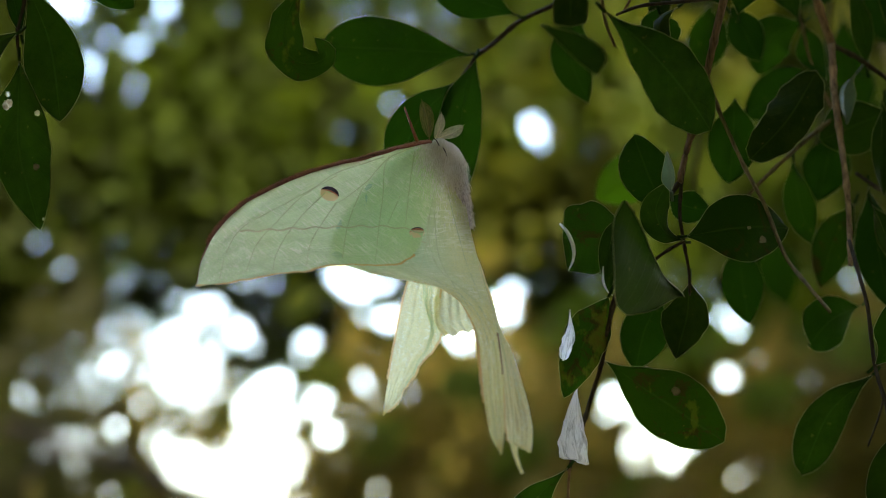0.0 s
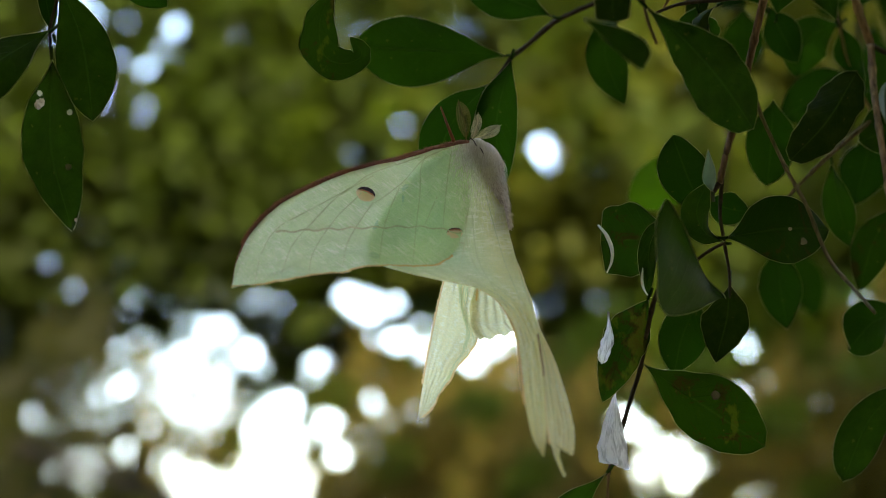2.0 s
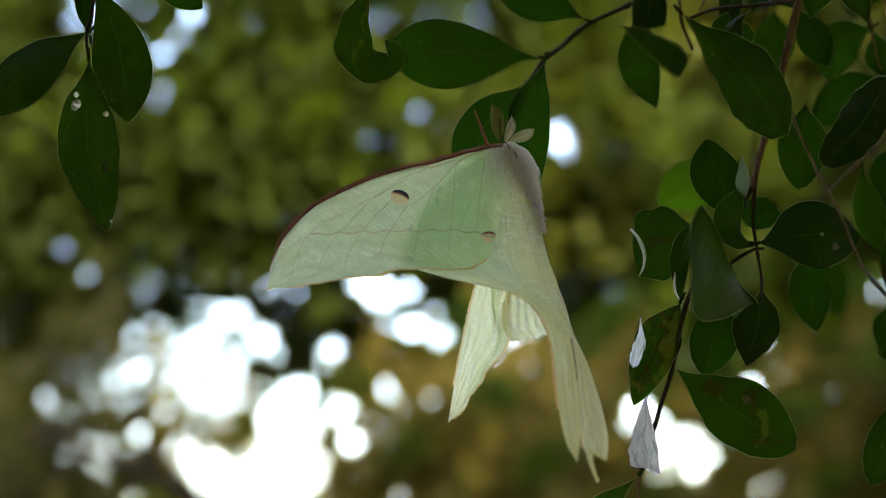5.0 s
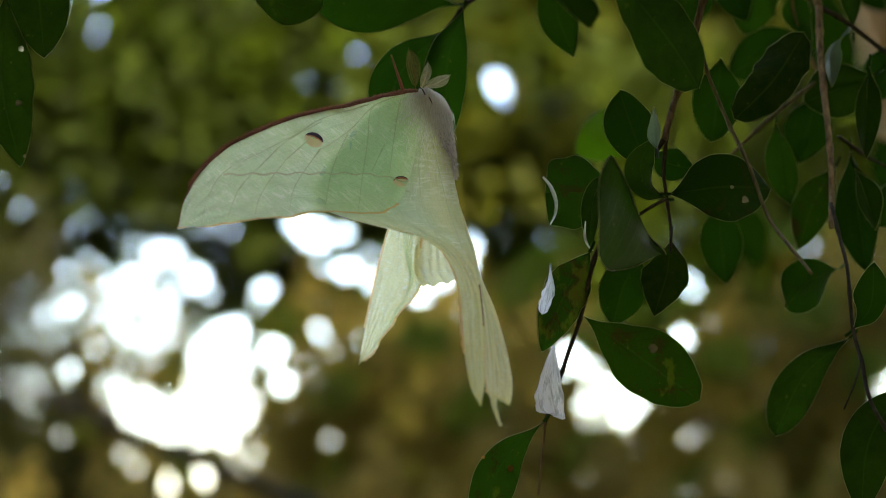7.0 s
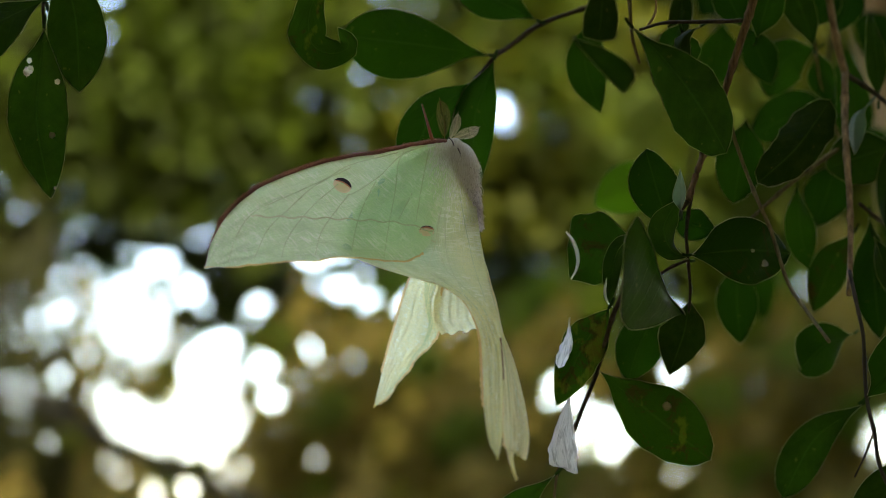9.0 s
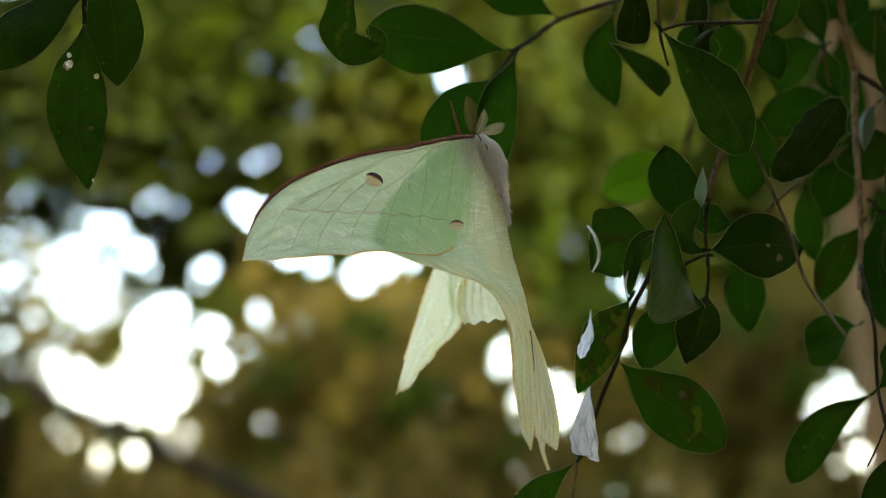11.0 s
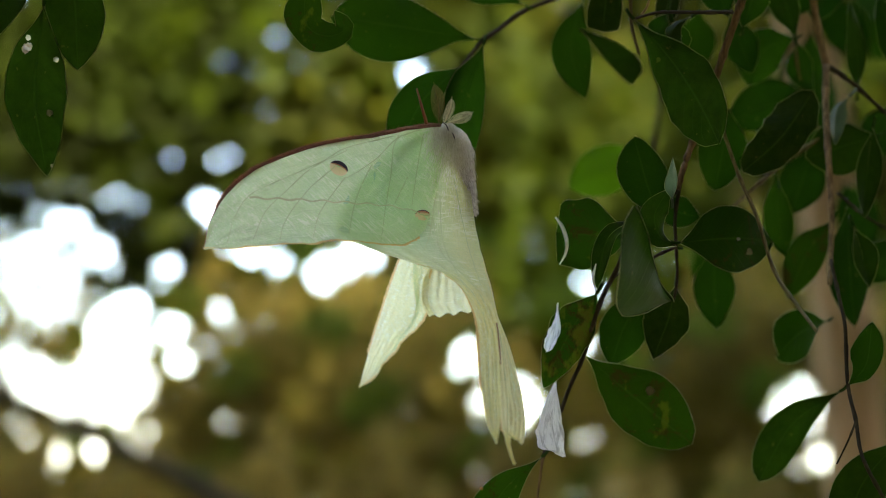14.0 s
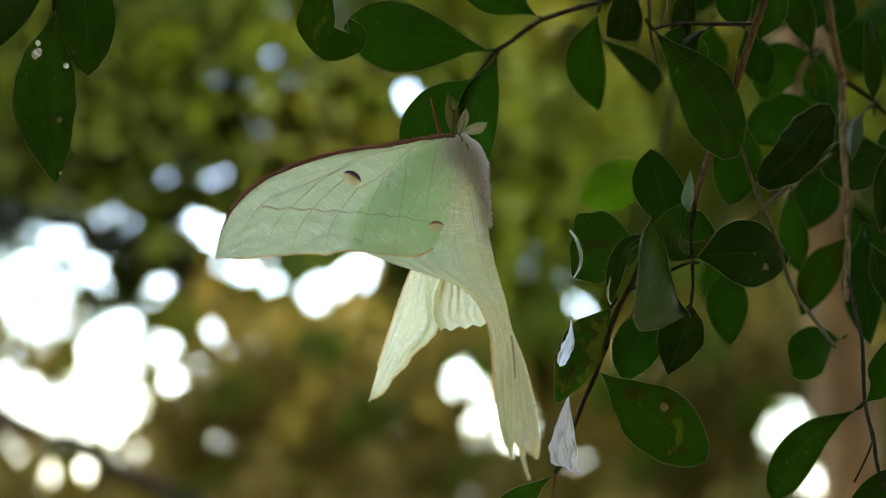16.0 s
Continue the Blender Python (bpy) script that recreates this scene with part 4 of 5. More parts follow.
    FORE_VEINS = [
        [(-0.0105, -0.0033), (-0.0204, -0.0069), (-0.0252, -0.0105), (-0.0323, -0.0148), (-0.0398, -0.0195), (-0.0428, -0.0251), (-0.0439, -0.0310)],
        [(-0.0203, -0.0076), (-0.0275, -0.0124), (-0.0327, -0.0183), (-0.0366, -0.0233), (-0.0387, -0.0297)],
        [(-0.0227, -0.0117), (-0.0268, -0.0161), (-0.0302, -0.0208), (-0.0326, -0.0256), (-0.0333, -0.0295)],
        [(-0.0204, -0.0140), (-0.0230, -0.0182), (-0.0256, -0.0231), (-0.0266, -0.0285)],
        [(-0.0045, -0.0010), (-0.0098, -0.0039), (-0.0135, -0.0085), (-0.0171, -0.0119), (-0.0198, -0.0139), (-0.0206, -0.0142)],
        [(-0.0150, -0.0107), (-0.0170, -0.0157), (-0.0184, -0.0206), (-0.0193, -0.0272)],
        [(-0.0092, -0.0028), (-0.0104, -0.0061), (-0.0108, -0.0125), (-0.0118, -0.0201), (-0.0126, -0.0280)],
        [(-0.0072, -0.0129), (-0.0099, -0.0193)],
        [(-0.0039, -0.0020), (-0.0051, -0.0099), (-0.0063, -0.0197)]]
    HIND_VEINS = [[(-0.0003, -0.0163), (0.0003, -0.0271), (0.0032, -0.0342), (0.0056, -0.0385)], [(0.0028, -0.0125), (0.0046, -0.0227), (0.0060, -0.0293), (0.0083, -0.0370)], [(-0.0010, -0.0128), (-0.0022, -0.0246), (-0.0037, -0.0301)]]
    AHEAD = Vector((0.0, 0.985, 0.17))
    BAND = [(-0.0401, -0.0162, -0.0204), (-0.0291, -0.0156, -0.0202), (-0.0199, -0.0147, -0.0201), (-0.0095, -0.0134, -0.0203), (-0.0026, -0.0130, -0.0218)]
    THORAX_A, THORAX_B = (0.0032, 0.0006, 0.0001), (0.0070, -0.0072, -0.0190)
    ABDOMEN_A, ABDOMEN_B = (0.0039, -0.0024, -0.0107), (0.0066, -0.0123, -0.0301)

    def wing(name, a, b, mat, lift, veins, plane, ribs, costa, even, label, ripple=0.0):
        verts, faces, uvs, rows = lofted(a, b, 60, 26, lift, ripple, even, even)
        w = part(name, mesh_of(name, verts, faces, [mat], uvs), m, label)
        first = [r[0] for r in rows]
        tree = BVHTree.FromPolygons(verts, faces)
        for points in veins:
            line = []
            for x, z in matched(points, 26):
                p = Vector((x, plane[0] + plane[1] * x + plane[2] * z, z))
                line.append(tree.ray_cast(p - AHEAD * 0.02, AHEAD)[0] or p)
            ribbon("vein", line, 0.00015 if costa else 0.00011, w)
        for s0, r0, s1, r1 in ribs:
            line = [rows[round(60 * (s0 + (s1 - s0) * k / 21))][round(26 * (r0 + (r1 - r0) * (k / 21) ** 1.5))] for k in range(22)]
            ribbon("vein", line, 0.00012 if even else 0.00010, w)
        if costa:
            tube_part("costa", first, [0.00054 * (1 - 0.38 * i / 60) * (1 if i < 46 else max(0.15, 1 - (i - 46) / 11)) * (1 + 0.12 * noise.noise(Vector((i * 0.8, 1, 2)))) for i in range(61)], COSTA, w, 7, "dark maroon leading edge")
            costa_fuzz(first, w)
        else:
            fringe([(q[0], q[2]) for q in rows[26:53]], w)
        if even:
            fringe([(q[-1], q[-3]) for q in rows[24:]], w)
        return w, rows

    fore, rows = wing("forewing", NEAR_COSTA, NEAR_EDGE, WING, 0.0,
                      FORE_VEINS, (-0.0002, 0.098, 0.575), [], True, True, "pale green forewing with maroon edge")
    ribbon("band", [p + Vector((0, 0, 0.00022 * math.sin(k * 1.3))) for k, p in enumerate(spline(BAND, 40))], 0.00020, fore, "thin brown line across the wing", BAND_BROWN)
    ribbon("band", [p + Vector((0.0004, 0, -0.0021 + 0.00008 * math.sin(k * 1.7))) for k, p in enumerate(spline(BAND, 40))], 0.00014, fore, "faint brown line across the wing", BAND_BROWN)
    eyespot(fore, EYE_A, 0.0020, 0.0015, None, 0.5)
    hind, rows = wing("hindwing", HIND_OUT, HIND_IN, WING_HIND, 0.0,
                      HIND_VEINS, (0.0017, 0.155, 0.620), [(0.04, 0.2, 0.30, 0.0), (0.04, 0.3, 0.46, 0.0), (0.06, 0.55, 0.96, 0.35), (0.06, 0.7, 0.96, 0.7)], False, False, "cream-green hindwing with long tail", 0.00010)
    eyespot(hind, EYE_B, 0.0016, 0.0011, fore, 0.82, 4)
    far_hind, _ = wing("hindwing", FAR_HIND_OUT, FAR_HIND_IN, WING_TAIL, -0.0006, [], None, [(0.05, 0.3, 0.95, 0.3), (0.05, 0.7, 0.95, 0.7)], False, False, "cream-green hindwing with long tail", 0.00022)
    wing("forewing", FAR_COSTA, FAR_EDGE, WING_TAIL, -0.0010, [], None, [(0.3, 0.1 + 0.1 * k, 0.62 + 0.05 * k, 1.0) for k in range(7)], False, True,
         "cream-green forewing held behind the body", 0.00012)

    # the pleated upper part of the far hindwing, below the near one
    verts, faces, uvs, edge = lofted([(-0.0004, 0.0215, -0.0256), (-0.0012, 0.0225, -0.0314), (-0.0011, 0.0235, -0.0357), (0.0006, 0.0240, -0.0387)],
                                     [(0.0078, 0.0170, -0.0270), (0.0095, 0.0190, -0.0326), (0.0104, 0.0205, -0.0355), (0.0114, 0.0210, -0.0370)], 24, 40, 0.0, 0.0003, True)
    for j in range(41):
        for i in range(19, 25):
            verts[i * 41 + j].z += 0.00035 * math.sin(j * 0.55) * (i - 18) / 6
    pleats = part("pleated_panel", mesh_of("pleated_panel", verts, faces, [WING_PLEAT], uvs), far_hind, "pleated cream panel of the wing")
    ribbon("fold", [q[0] for q in edge], 0.00016, pleats, "pale fold", WING_PLEAT)
    # the brown edge and the painted shade of the groove where the two tails part
    ribbon("tail_groove_shade", [rows[i][26] - Vector((0.0002, 0.0003, 0)) for i in range(42, 50)], 0.00016, hind, "brown tail edge with painted groove shade", COSTA)

    # thorax and abdomen: furry swellings
    thorax = body(m, "thorax", THORAX_A, THORAX_B, 0.0023, 9000, 0.0013, "white furry thorax")
    body(m, "abdomen", ABDOMEN_A, ABDOMEN_B, 0.0017, 2600, 0.0009, "white furry abdomen")
    body(m, "head", (0.0004, 0.0012, 0.0012), (0.0016, 0.0016, -0.0016), 0.0008, 200, 0.0006, "small furry head")
    collar = body(m, "collar", (0.0004, 0.0002, 0.0006), (0.0062, -0.0014, -0.0050), 0.0016, 2600, 0.0010, "soft grey-white fur collar")
    wing_fur(m, fore, hind, thorax, collar)
    antenna(m, (0.0012, 0.0006, 0.0012), (0.0070, 0.0020, 0.0042), 0.0015)
    antenna(m, (-0.0006, 0.0006, 0.0012), (-0.0020, 0.0012, 0.0101), 0.0018, FEATHER_DARK)
    antenna(m, (0.0006, 0.0016, 0.0012), (0.0022, 0.0026, 0.0074), 0.0012)
    for pts in (((-0.0032, -0.0006, 0.0002), (-0.0042, -0.0004, 0.0034), (-0.0057, -0.0002, 0.0082)),):
        line = spline(pts, 14)
        tube_part("leg", line, [0.00034 * (1 - 0.7 * k / 13) + 0.00008 for k in range(14)], LEG, m, 6, "russet furry leg")
    for pts in (((0.0000, -0.0022, 0.0006), (0.0008, -0.0026, 0.0000), (0.0014, -0.0026, -0.0012)), ((0.0022, -0.0030, -0.0018), (0.0026, -0.0031, -0.0026), (0.0029, -0.0031, -0.0036))):
        tube_part("leg", spline(pts, 8), 0.00011, SPOT_DARK, m, 6, "thin dark leg")
    return m


def costa_fuzz(line, parent):
    """Short dark scales that stand along the leading edge."""
    rnd = random.Random(5)
    verts, faces = [], []
    for _ in range(2600):
        f = rnd.uniform(0, 50)
        p = line[int(f)].lerp(line[int(f) + 1], f - int(f)) + Vector((0, rnd.uniform(-0.0004, 0.0002), rnd.uniform(-0.0004, 0.0004)))
        q = p + Vector((-0.5 + rnd.uniform(-0.5, 0.4), -0.25, rnd.uniform(-0.5, 0.6))).normalized() * rnd.uniform(0.0005, 0.0010)
        side = Vector((0.3, 0, 1)) * 0.00005
        i = len(verts)
        verts += [p - side, p + side, q]
        faces.append((i, i + 1, i + 2))
    return part("leading_edge_fringe", mesh_of("leading_edge_fringe", verts, faces, [COSTA]), parent, "ragged maroon scales")


def wing_fur(parent, *wings):
    """Long soft hair that flows from the collar over the roots of the wings."""
    trees = [BVHTree.FromPolygons([v.co for v in w.data.vertices], [p.vertices for p in w.data.polygons]) for w in wings]
    ahead = Vector((0.0, 0.985, 0.17))
    rnd = random.Random(77)
    verts, faces = [], []
    while len(faces) < 9000:
        x, z = rnd.gauss(0.0022, 0.0028), -abs(rnd.gauss(0.0, 0.0064)) + 0.0006
        p = Vector((x, -0.03, z))
        hits = [h for h in (t.ray_cast(p - ahead * 0.01, ahead)[0] for t in trees) if h]
        if not hits or x < -0.0042:
            continue
        p = min(hits, key=lambda h: h.y) - ahead * 0.00015
        flow = Vector((x * 60 - 0.1 + rnd.uniform(-0.35, 0.35), 0.0, -1.0)).normalized()
        long = rnd.uniform(0.0009, 0.0022)
        q1 = p + flow * long * 0.5 - ahead * rnd.uniform(0.0002, 0.0007)
        q2 = p + flow * long - ahead * rnd.uniform(0.0, 0.0008) + Vector((rnd.uniform(-0.0003, 0.0003), 0, 0))
        side = Vector((1, 0, 0)) * rnd.uniform(0.00003, 0.00006)
        i = len(verts)
        verts += [p - side, p + side, q1 + side * 0.8, q1 - side * 0.8, q2]
        faces += [(i, i + 1, i + 2, i + 3), (i + 3, i + 2, i + 4)]
    return part("fur", mesh_of("fur", verts, faces, [FUR_SOFT]), parent, "soft white fur over the wing roots")


EYE_A, EYE_B = (-0.0219, -0.0101, -0.0121), (-0.0040, -0.0126, -0.0216)


def eyespot(wing, at, rx, rz, over=None, rim=0.6, tilt=-22):
    verts, faces = [], []
    for w in (wing, over) if over else (wing,):
        faces += [tuple(len(verts) + k for k in p.vertices) for p in w.data.polygons]
        verts += [v.co for v in w.data.vertices]
    tree = BVHTree.FromPolygons(verts, faces)
    disc_part("eyespot", tree, at, rx, rz, 1, SPOT_CREAM, wing, label="cream eyespot", tilt=tilt)
    disc_part("eyespot_ring", tree, at, rx * 0.92, rz * rim * 1.1, 2, SPOT_PINK, wing, 0.55, tilt=tilt)
    disc_part("eyespot_crescent", tree, at, rx, rz, 3, SPOT_DARK, wing, rim, "black crescent", tilt=tilt)


def body(parent, name, a, b, r, hairs, shag, label):
    a, b = Vector(a), Vector(b)
    axis = (b - a)
    line = [a + axis * (k / 16) for k in range(17)]

    def swell(t):
        return max(0.1, min(1.0, (t / 0.16) ** 0.5) * (1 - 0.85 * max(0.0, (t - 0.35) / 0.65)))

    radii = [r * swell(k / 16) for k in range(17)]
    verts, faces = tube(line, radii, 16)
    rnd = random.Random(hairs)
    d = axis.normalized()
    s = d.cross(Vector((0.2, 1, 0.1))).normalized()
    u = s.cross(d)
    for _ in range(hairs):
        k, t = rnd.uniform(0, 6.283), rnd.uniform(0.0, 1.0)
        rr = r * swell(t)
        out = s * math.cos(k) + u * math.sin(k)
        p = a + axis * t + out * rr * 0.9
        flow = (out * rnd.uniform(0.05, 0.45) + d * rnd.uniform(0.7, 1.3) + Vector((rnd.uniform(-0.3, 0.3), 0, rnd.uniform(-0.2, 0.2)))).normalized()
        long = rnd.uniform(0.5, 1.0) * shag * (0.7 + 0.9 * t)
        q1, q2 = p + flow * long * 0.6, p + (flow * 0.9 + d * 0.25).normalized() * long
        side = flow.cross(Vector((0, -1, 0)))
        side = side.normalized() * 0.00006 if side.length > 0.01 else s * 0.00006
        i = len(verts)
        verts += [p - side, p + side, q1 + side * 0.8, q1 - side * 0.8, q2]
        faces += [(i, i + 1, i + 2, i + 3), (i + 3, i + 2, i + 4)]
    return part(name, mesh_of(name, verts, faces, [FUR]), parent, label)


def antenna(parent, base, tip, reach, mat=None):
    """A feathered antenna: a shaft with combs of fine barbs on both sides."""
    base, tip = Vector(base), Vector(tip)
    d = (tip - base).normalized()
    side = d.cross(Vector((0, -1, 0))).normalized()
    line = [base.lerp(tip, k / 14) + side * 0.0004 * math.sin(k / 14 * 3.1) for k in range(15)]
    verts, faces = tube(line, [0.00013 * (1 - 0.6 * k / 14) for k in range(15)], 5)
    length = (tip - base).length
    last = {}
    for k in range(30):
        t = 0.03 + 0.87 * k / 29
        p = base.lerp(tip, t) + side * 0.0004 * math.sin(t * 3.1)
        w = reach * math.sin(math.pi * min(1, (t / 0.93) ** 0.75)) ** 0.7
        for sgn in (-1, 1):
            q = p + side * sgn * w * 0.85 + d * w * 0.75 + Vector((0, -1, 0)) * w * 0.15
            wide = d * length * 0.0105
            i = len(verts)
            verts += [p - wide, p + wide, q + wide * 0.75, q - wide * 0.75]
            faces.append((i, i + 1, i + 2, i + 3))
            if k:
                faces.append((last[sgn] + 1, i, i + 1))
            last[sgn] = i
    return part("antenna", mesh_of("antenna", verts, faces, [mat or FEATHER]), parent, "feathered tan antenna")


moth()

# ---- the wood behind: openings to the sky between the crowns, placed to fit the camera's view, as azimuth, height and radius in degrees ----
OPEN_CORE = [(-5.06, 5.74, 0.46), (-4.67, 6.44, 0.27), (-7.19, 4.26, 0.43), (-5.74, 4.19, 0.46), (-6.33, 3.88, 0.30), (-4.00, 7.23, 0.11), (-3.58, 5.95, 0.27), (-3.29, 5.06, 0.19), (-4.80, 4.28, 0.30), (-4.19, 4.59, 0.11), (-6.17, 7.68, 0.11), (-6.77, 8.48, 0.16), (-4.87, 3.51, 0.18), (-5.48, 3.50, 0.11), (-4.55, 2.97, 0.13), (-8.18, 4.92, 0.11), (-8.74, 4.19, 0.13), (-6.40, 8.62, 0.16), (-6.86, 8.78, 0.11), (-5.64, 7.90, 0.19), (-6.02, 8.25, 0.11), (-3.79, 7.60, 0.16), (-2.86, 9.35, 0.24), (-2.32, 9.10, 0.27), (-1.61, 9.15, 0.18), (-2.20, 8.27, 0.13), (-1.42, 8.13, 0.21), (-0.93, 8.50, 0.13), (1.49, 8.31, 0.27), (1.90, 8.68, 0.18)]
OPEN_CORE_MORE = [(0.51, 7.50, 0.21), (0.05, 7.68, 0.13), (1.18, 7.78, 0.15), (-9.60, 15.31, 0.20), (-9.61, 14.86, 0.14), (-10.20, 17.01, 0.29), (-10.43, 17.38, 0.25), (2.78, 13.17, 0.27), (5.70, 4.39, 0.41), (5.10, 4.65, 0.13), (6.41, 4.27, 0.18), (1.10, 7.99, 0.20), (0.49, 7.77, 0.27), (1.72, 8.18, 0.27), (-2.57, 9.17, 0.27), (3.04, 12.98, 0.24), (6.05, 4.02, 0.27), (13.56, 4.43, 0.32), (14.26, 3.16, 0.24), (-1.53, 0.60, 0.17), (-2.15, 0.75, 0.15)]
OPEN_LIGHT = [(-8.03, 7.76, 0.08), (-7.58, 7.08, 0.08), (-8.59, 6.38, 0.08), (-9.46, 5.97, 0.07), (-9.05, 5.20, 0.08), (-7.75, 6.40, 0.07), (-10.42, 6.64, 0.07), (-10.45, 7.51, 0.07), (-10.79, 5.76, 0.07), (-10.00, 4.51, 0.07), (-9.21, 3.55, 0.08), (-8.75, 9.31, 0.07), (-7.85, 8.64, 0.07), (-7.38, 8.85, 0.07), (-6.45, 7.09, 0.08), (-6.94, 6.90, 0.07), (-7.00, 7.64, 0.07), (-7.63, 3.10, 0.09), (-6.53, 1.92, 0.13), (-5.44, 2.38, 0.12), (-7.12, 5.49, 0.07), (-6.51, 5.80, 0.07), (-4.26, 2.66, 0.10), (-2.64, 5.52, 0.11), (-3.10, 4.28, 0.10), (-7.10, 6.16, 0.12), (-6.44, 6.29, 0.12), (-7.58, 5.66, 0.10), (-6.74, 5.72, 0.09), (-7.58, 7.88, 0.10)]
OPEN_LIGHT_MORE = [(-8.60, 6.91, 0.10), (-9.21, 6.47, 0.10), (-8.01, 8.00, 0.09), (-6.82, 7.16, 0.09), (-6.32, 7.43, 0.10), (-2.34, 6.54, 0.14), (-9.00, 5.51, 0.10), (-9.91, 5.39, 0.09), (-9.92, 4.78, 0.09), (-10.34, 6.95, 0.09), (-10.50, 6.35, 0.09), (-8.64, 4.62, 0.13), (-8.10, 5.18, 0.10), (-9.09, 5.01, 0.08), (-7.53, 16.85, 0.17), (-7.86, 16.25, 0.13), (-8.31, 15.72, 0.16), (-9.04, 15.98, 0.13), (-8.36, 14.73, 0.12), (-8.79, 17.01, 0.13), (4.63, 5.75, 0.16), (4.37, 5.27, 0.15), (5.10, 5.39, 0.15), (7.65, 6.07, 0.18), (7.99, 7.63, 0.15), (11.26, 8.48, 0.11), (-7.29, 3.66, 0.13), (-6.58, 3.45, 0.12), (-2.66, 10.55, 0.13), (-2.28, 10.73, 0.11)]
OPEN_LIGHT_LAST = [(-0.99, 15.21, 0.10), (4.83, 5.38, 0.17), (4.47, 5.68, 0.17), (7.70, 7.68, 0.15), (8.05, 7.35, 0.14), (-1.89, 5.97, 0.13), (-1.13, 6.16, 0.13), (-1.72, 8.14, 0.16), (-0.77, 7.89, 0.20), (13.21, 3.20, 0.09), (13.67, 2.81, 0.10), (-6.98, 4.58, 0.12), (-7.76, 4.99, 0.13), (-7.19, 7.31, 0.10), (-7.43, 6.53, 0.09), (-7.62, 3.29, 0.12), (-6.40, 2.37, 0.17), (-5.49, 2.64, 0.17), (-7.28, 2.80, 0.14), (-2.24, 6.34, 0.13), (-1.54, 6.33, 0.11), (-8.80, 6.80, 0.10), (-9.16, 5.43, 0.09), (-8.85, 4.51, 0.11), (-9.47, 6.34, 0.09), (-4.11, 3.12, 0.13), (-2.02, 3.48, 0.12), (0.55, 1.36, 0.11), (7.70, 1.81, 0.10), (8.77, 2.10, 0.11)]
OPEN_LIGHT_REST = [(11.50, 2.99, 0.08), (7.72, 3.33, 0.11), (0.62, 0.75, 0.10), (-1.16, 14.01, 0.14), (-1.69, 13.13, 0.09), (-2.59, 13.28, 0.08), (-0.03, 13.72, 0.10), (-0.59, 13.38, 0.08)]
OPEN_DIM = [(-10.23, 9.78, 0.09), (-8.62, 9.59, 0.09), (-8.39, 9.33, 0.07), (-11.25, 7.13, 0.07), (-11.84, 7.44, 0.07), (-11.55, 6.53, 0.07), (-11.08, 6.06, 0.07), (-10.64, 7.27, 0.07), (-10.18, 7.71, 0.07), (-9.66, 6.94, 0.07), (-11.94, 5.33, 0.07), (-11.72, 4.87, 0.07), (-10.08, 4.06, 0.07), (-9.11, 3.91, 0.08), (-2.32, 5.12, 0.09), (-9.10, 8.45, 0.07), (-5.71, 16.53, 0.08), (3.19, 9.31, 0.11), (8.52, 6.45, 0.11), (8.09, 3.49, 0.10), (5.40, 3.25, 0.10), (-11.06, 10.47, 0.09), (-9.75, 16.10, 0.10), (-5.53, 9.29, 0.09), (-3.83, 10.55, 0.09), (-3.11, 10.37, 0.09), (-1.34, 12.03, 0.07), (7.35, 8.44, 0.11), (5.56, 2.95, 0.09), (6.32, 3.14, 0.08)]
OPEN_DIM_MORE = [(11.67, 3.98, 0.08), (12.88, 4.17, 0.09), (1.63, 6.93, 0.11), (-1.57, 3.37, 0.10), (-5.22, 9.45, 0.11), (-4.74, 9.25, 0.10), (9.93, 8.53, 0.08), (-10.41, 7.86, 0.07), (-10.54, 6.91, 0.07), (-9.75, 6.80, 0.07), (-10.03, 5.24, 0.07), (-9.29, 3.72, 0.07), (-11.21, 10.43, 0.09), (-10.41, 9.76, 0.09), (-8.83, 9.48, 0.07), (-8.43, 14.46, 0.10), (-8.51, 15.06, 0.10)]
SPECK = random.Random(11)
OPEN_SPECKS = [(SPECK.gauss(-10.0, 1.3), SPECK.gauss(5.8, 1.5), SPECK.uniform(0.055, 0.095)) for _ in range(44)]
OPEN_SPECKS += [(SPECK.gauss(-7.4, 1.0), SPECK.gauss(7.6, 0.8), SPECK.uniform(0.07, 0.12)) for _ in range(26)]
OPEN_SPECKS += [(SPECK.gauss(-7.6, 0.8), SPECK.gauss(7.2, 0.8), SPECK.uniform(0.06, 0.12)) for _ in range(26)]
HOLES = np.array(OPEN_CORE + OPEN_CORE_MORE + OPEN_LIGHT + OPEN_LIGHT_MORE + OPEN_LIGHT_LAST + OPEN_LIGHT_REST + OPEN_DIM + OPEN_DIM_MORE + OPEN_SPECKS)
# where the foliage is thinned to fit the camera's view and lets the haze through: azimuth, height, half widths, share
# of leaves left
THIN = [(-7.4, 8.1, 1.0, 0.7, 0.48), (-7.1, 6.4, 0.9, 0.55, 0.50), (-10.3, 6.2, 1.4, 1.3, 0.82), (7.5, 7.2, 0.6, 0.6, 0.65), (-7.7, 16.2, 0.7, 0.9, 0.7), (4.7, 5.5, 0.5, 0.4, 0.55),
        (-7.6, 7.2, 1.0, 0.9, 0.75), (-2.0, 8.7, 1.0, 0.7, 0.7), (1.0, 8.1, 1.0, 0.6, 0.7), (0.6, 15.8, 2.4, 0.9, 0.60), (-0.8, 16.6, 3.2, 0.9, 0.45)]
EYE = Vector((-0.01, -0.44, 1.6))


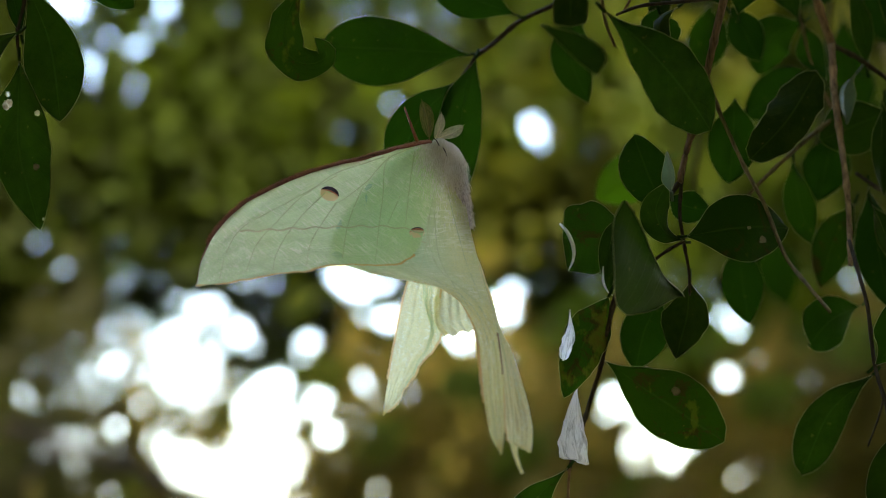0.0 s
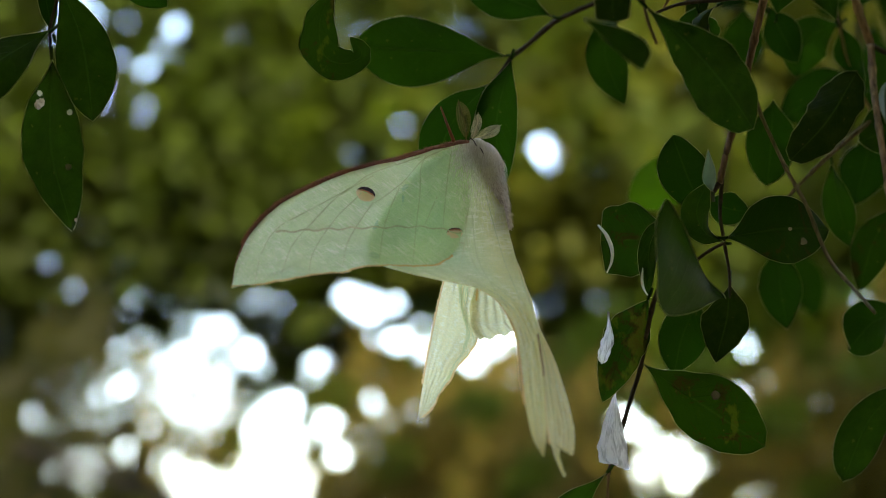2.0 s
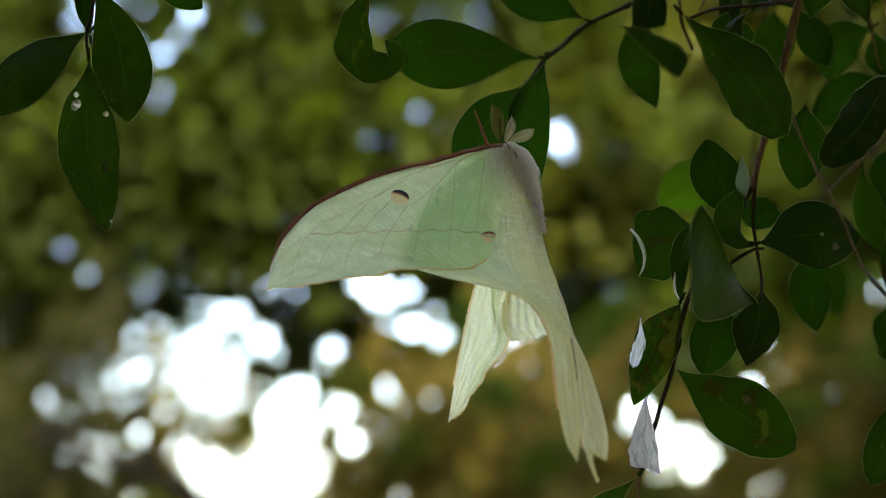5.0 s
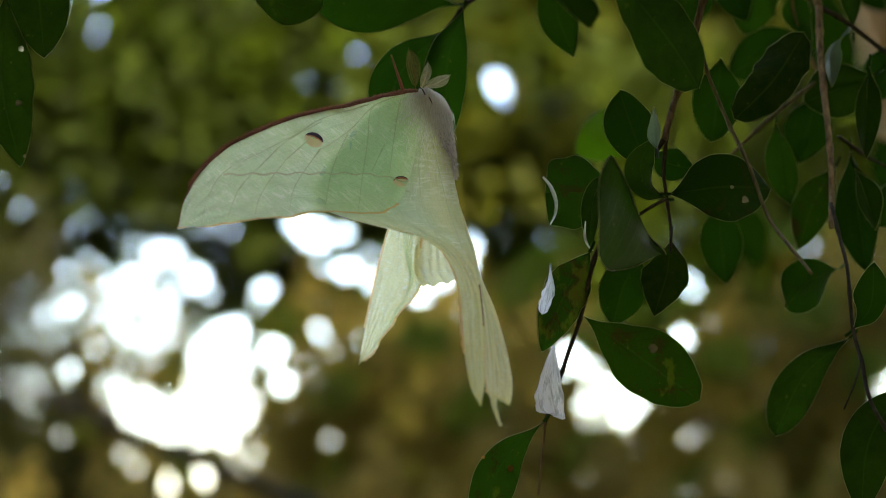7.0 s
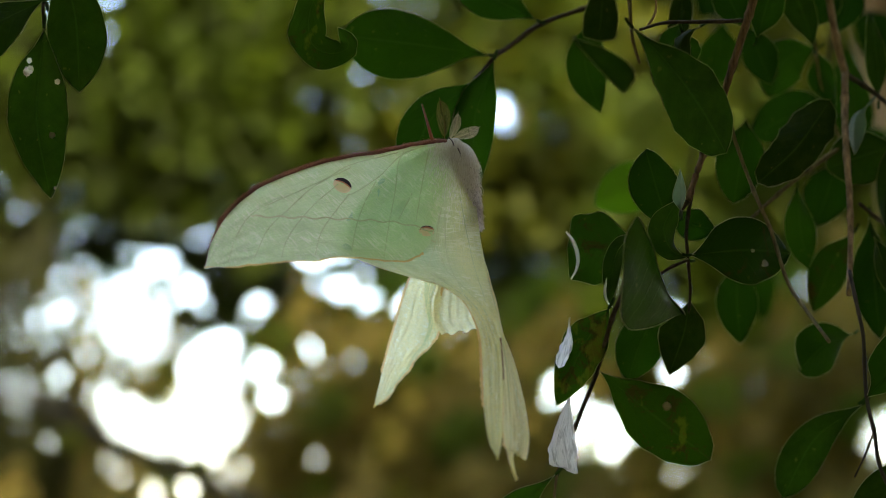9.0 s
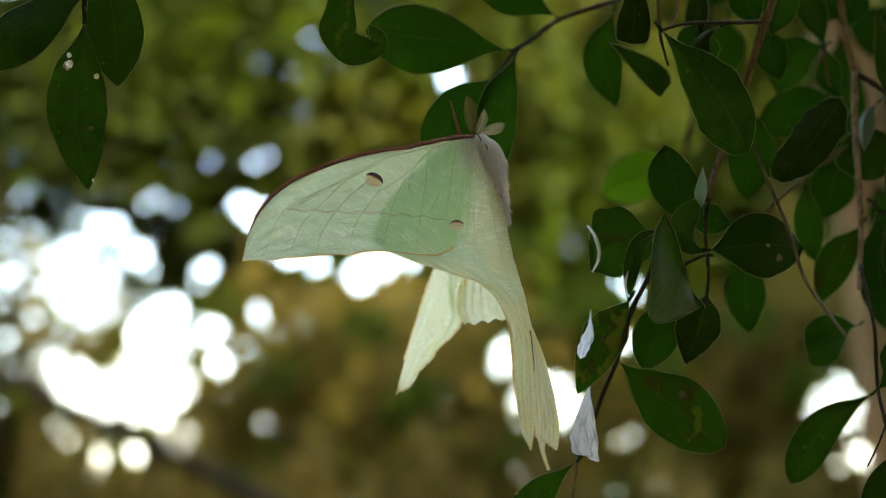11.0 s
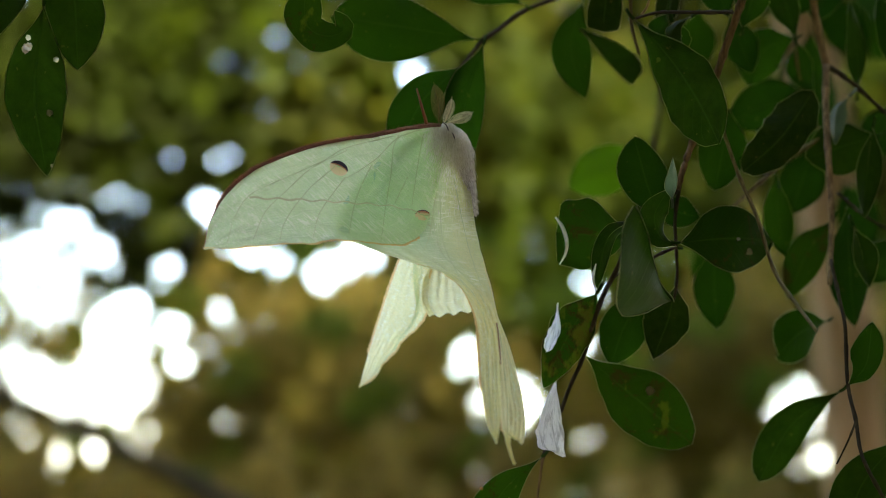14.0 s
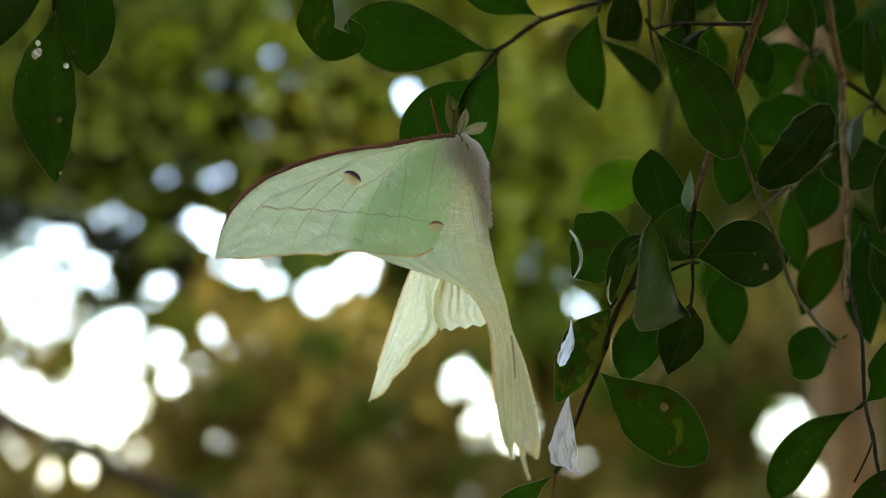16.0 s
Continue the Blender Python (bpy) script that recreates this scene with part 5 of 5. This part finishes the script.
def leaves_mesh(name, mat, az, el, far, size, seed):
    """Many small pointed leaves, each at its azimuth, height and distance."""
    rng = np.random.default_rng(seed)
    n = len(az)
    a, e = np.radians(az), np.radians(el)
    c = np.stack([np.sin(a) * np.cos(e), np.cos(a) * np.cos(e), np.sin(e)], 1) * far[:, None] + np.array(EYE)
    d = rng.normal(size=(n, 3)) + [0, 0, -0.7]
    d /= np.linalg.norm(d, axis=1)[:, None]
    s = np.cross(d, rng.normal(size=(n, 3)))
    s /= np.linalg.norm(s, axis=1)[:, None]
    u = np.cross(s, d)
    L = (size * rng.uniform(0.7, 1.35, n))[:, None]
    w = L * rng.uniform(0.28, 0.42, n)[:, None]
    v = np.stack([c - d * L * 0.5, c + s * w + u * w * 0.3, c + d * L * 0.5 - u * L * 0.12, c - s * w + u * w * 0.3], 1).reshape(-1, 3)
    me = bpy.data.meshes.new(name)
    me.vertices.add(4 * n)
    me.vertices.foreach_set("co", v.astype(np.float32).ravel())
    me.loops.add(6 * n)
    corner = (np.arange(n)[:, None] * 4 + np.array([0, 1, 2, 0, 2, 3])).astype(np.int32)
    me.loops.foreach_set("vertex_index", corner.ravel())
    me.polygons.add(2 * n)
    me.polygons.foreach_set("loop_start", np.arange(0, 6 * n, 3, dtype=np.int32))
    me.materials.append(mat)
    me.update(calc_edges=True)
    return me


def scatter(n, az0, az1, el0, el1, far0, far1, seed, holes=True, ragged=False):
    rng = np.random.default_rng(seed)
    az, el, far = rng.uniform(az0, az1, n), rng.uniform(el0, el1, n), rng.uniform(far0, far1, n)
    keep = np.ones(n, bool)
    if ragged:
        # an uneven upper edge to the undergrowth
        top = 6.2 + 1.6 * np.sin(az * 0.55 + 1.0) + 0.9 * np.sin(az * 1.7) + 0.5 * np.sin(az * 4.3)
        keep &= rng.uniform(0, 1, n) < np.clip((top + 2.2 - el) / 3.4, 0, 1) ** 1.5
        clump = np.sin(az * 2.1 + 1.3 * np.sin(el * 1.2)) * np.sin(el * 1.9 + 0.7 * az) + 0.5 * np.sin(az * 4.7 - el * 3.1)
        keep &= rng.uniform(0, 1, n) < np.clip(0.75 + 0.7 * clump, 0.22, 1)
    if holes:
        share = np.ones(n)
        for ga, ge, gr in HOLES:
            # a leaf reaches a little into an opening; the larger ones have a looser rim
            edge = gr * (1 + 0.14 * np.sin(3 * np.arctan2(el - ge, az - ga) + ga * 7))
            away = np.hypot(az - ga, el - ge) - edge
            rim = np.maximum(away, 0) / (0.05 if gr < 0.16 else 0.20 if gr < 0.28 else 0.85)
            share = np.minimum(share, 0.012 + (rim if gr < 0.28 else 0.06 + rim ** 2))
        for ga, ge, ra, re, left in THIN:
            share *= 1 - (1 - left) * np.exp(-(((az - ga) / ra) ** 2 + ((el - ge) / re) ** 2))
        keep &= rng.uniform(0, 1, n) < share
    return az[keep], el[keep], far[keep]


def limb(line, r0, r1, parent, name="limb", bark=None):
    line = spline(line, 14)
    verts, faces = tube(line, [(r0 + (r1 - r0) * k / 13) * (1 + 0.12 * noise.noise(Vector((k, r0 * 50, 3)))) for k in range(14)], 10)
    return part(name, mesh_of(name, verts, faces, [bark or BARK_TREE]), parent)


def place(az, el, far):
    a, e = radians(az), radians(el)
    return EYE + Vector((math.sin(a) * math.cos(e), math.cos(a) * math.cos(e), math.sin(e))) * far


def tree(az, far, radius, height, crown, label, group="trees of the wood", lean=0.15):
    t = thing("tree", label, "tree", group)
    foot = place(az, 0, far)
    foot.z = -0.05
    top = Vector((foot.x + lean, foot.y + 0.1, height))
    limb([foot, foot.lerp(top, 0.3) + Vector((0.03, 0, 0)), foot.lerp(top, 0.65) - Vector((0.05, 0, 0)), top], radius, radius * 0.45, t, "trunk")
    rnd = random.Random(int(az * 10) + 7)
    for k in range(5):
        z = rnd.uniform(0.45, 0.95)
        p = foot.lerp(top, z)
        a = rnd.uniform(0, 6.28)
        q = p + Vector((math.cos(a), math.sin(a), 0.7)) * rnd.uniform(0.8, 1.6)
        limb([p, p.lerp(q, 0.5) + Vector((0, 0, -0.1)), q], radius * 0.35, radius * 0.1, t)
    for az_, el_, far_, size, mat, seed in crown:
        me = leaves_mesh("crown", mat, az_, el_, far_, size, seed)
        tagged(part("crown", me, t), kind="stuff")
    return t


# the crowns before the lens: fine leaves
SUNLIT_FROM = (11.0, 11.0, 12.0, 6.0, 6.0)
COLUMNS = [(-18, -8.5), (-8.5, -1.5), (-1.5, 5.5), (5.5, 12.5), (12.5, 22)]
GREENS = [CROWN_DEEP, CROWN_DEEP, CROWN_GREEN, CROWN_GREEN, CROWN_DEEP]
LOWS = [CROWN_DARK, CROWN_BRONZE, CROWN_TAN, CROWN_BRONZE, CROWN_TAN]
for i, (a0, a1) in enumerate(COLUMNS):
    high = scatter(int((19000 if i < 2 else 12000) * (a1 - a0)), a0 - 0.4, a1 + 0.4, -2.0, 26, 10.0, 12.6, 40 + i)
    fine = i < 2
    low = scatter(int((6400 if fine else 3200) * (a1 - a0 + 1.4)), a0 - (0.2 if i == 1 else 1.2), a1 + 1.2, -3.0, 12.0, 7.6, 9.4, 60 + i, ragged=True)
    # brighter green leaves in front that stand in for sunlit foliage
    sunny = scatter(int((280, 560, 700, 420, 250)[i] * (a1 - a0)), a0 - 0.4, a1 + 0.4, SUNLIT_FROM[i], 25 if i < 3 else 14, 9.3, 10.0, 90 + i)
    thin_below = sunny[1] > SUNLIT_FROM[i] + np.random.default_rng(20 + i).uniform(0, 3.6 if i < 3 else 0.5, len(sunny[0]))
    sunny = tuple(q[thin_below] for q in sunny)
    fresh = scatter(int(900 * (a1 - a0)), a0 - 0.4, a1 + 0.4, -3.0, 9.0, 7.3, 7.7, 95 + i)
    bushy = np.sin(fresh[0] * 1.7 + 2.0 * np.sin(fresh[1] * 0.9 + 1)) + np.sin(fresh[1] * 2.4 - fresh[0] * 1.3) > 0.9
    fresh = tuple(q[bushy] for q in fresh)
    # low layer added to brighten the undergrowth, sunlight painted into its tan
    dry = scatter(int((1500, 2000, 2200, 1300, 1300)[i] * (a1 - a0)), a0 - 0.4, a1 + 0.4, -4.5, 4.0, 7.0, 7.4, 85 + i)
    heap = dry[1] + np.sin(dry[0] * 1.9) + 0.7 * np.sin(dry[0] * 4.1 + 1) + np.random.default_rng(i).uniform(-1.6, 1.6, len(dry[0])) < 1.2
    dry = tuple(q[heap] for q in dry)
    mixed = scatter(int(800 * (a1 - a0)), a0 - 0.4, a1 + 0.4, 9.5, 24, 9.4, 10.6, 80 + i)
    tree((a0 + a1) / 2 + 1.0 + (3.6 if i == 1 else 0) if i != 4 else 17.3, 12.4 if i != 4 else 4.5, 0.06 if i != 4 else 0.085, 7.0,
         [(*high, 0.046 if i < 2 else 0.058, GREENS[i], 1 + i), (*sunny, 0.06, CROWN_GREEN, 31 + i), (*fresh, 0.05, (CROWN_DARK, CROWN_OLIVE, CROWN_GREEN, CROWN_GREEN, CROWN_GREEN)[i], 41 + i), (*dry, 0.045, CROWN_LOW_LIT, 51 + i), (*low, 0.036 if fine else 0.050, LOWS[i], 11 + i), (*mixed, 0.065, CROWN_OLIVE if i > 1 else CROWN_DEEP, 21 + i)],
         "woodland tree with green and bronze foliage" if i != 4 else "slender tan tree trunk with green foliage",
         lean=0.15 if i != 4 else -0.75)

# trees added out of view all around, thickest behind, and overhead, to block light
for i in range(9):
    a0 = 22 + i * (316 / 9)
    a1 = a0 + 316 / 9
    behind = 70 < (a0 + a1) / 2 < 290
    ring = scatter(14000 if behind else 3200, a0, a1, -3, 74 if behind else 45, 6.5, 10.5, 100 + i, holes=False)
    tree((a0 + a1) / 2, 9.0, 0.13, 8.0, [(*ring, 0.34 if behind else 0.26, CROWN_GREEN if i % 2 else CROWN_OLIVE, 120 + i)],
         "unseen green tree that blocks light")
# unseen canopy added to keep the sun off the moth
roof = scatter(13000, 100, 260, 25, 80, 4.0, 7.0, 140, holes=False)
tree(186, 6.5, 0.16, 6.5, [(*roof, 0.22, CROWN_GREEN, 141)], "unseen green tree overhead that blocks the sun")

# two more crowns overhead, added out of view to keep the trunk and the bough in shade
for k, (cx, cy, cz, r) in enumerate(((2.3, 2.0, 5.0, 1.4), (0.5, 3.4, 4.9, 1.6))):
    rng = np.random.default_rng(200 + k)
    p = rng.normal(size=(2600, 3))
    p = p / np.linalg.norm(p, axis=1)[:, None] * (rng.uniform(0, 1, 2600) ** 0.5 * r)[:, None] * [1, 1, 0.5] + [cx, cy, cz] - np.array(EYE)
    far = np.linalg.norm(p, axis=1)
    tree(math.degrees(math.atan2(cx, cy - EYE.y)) + (24 if k == 0 else -28), 6.5, 0.12, 5.2,
         [(np.degrees(np.arctan2(p[:, 0], p[:, 1])), np.degrees(np.arcsin(p[:, 2] / far)), far, 0.16, CROWN_DEEP, 210 + k)],
         "unseen dark green shading tree overhead", lean=0.4 * (1 if k else -1))

# a bare bough low in the wood
bough = thing("fallen_bough", "dark bare bough leaning in the undergrowth", "bough")
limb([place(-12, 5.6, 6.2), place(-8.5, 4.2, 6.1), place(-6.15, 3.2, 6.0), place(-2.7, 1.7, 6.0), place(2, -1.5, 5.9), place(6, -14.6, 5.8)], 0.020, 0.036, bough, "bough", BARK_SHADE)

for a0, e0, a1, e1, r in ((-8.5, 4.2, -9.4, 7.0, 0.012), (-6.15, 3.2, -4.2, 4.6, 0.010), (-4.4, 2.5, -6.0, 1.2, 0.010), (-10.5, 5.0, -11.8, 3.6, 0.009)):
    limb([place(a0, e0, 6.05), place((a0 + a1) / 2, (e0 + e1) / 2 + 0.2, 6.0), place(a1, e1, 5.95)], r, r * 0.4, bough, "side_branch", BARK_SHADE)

# ---- the ground ----
def ground():
    n = 60
    verts, faces = [], []
    for i in range(n + 1):
        for j in range(n + 1):
            x, y = ((2 * k / n - 1) for k in (i, j))
            x, y = math.copysign(abs(x) ** 2.6, x) * 400, math.copysign(abs(y) ** 2.6, y) * 400
            z = 0.05 * noise.noise(Vector((x * 0.6, y * 0.6, 0))) - 0.02
            verts.append((x, y, z))
    for i in range(n):
        for j in range(n):
            a = i * (n + 1) + j
            faces.append((a, a + n + 1, a + n + 2, a + 1))
    tagged(new("ground", mesh_of("ground", verts, faces, [LITTER])), "brown leaf-littered woodland ground", "ground", kind="structure")


ground()


def motions():
    """Nothing but the camera moves."""


motions()
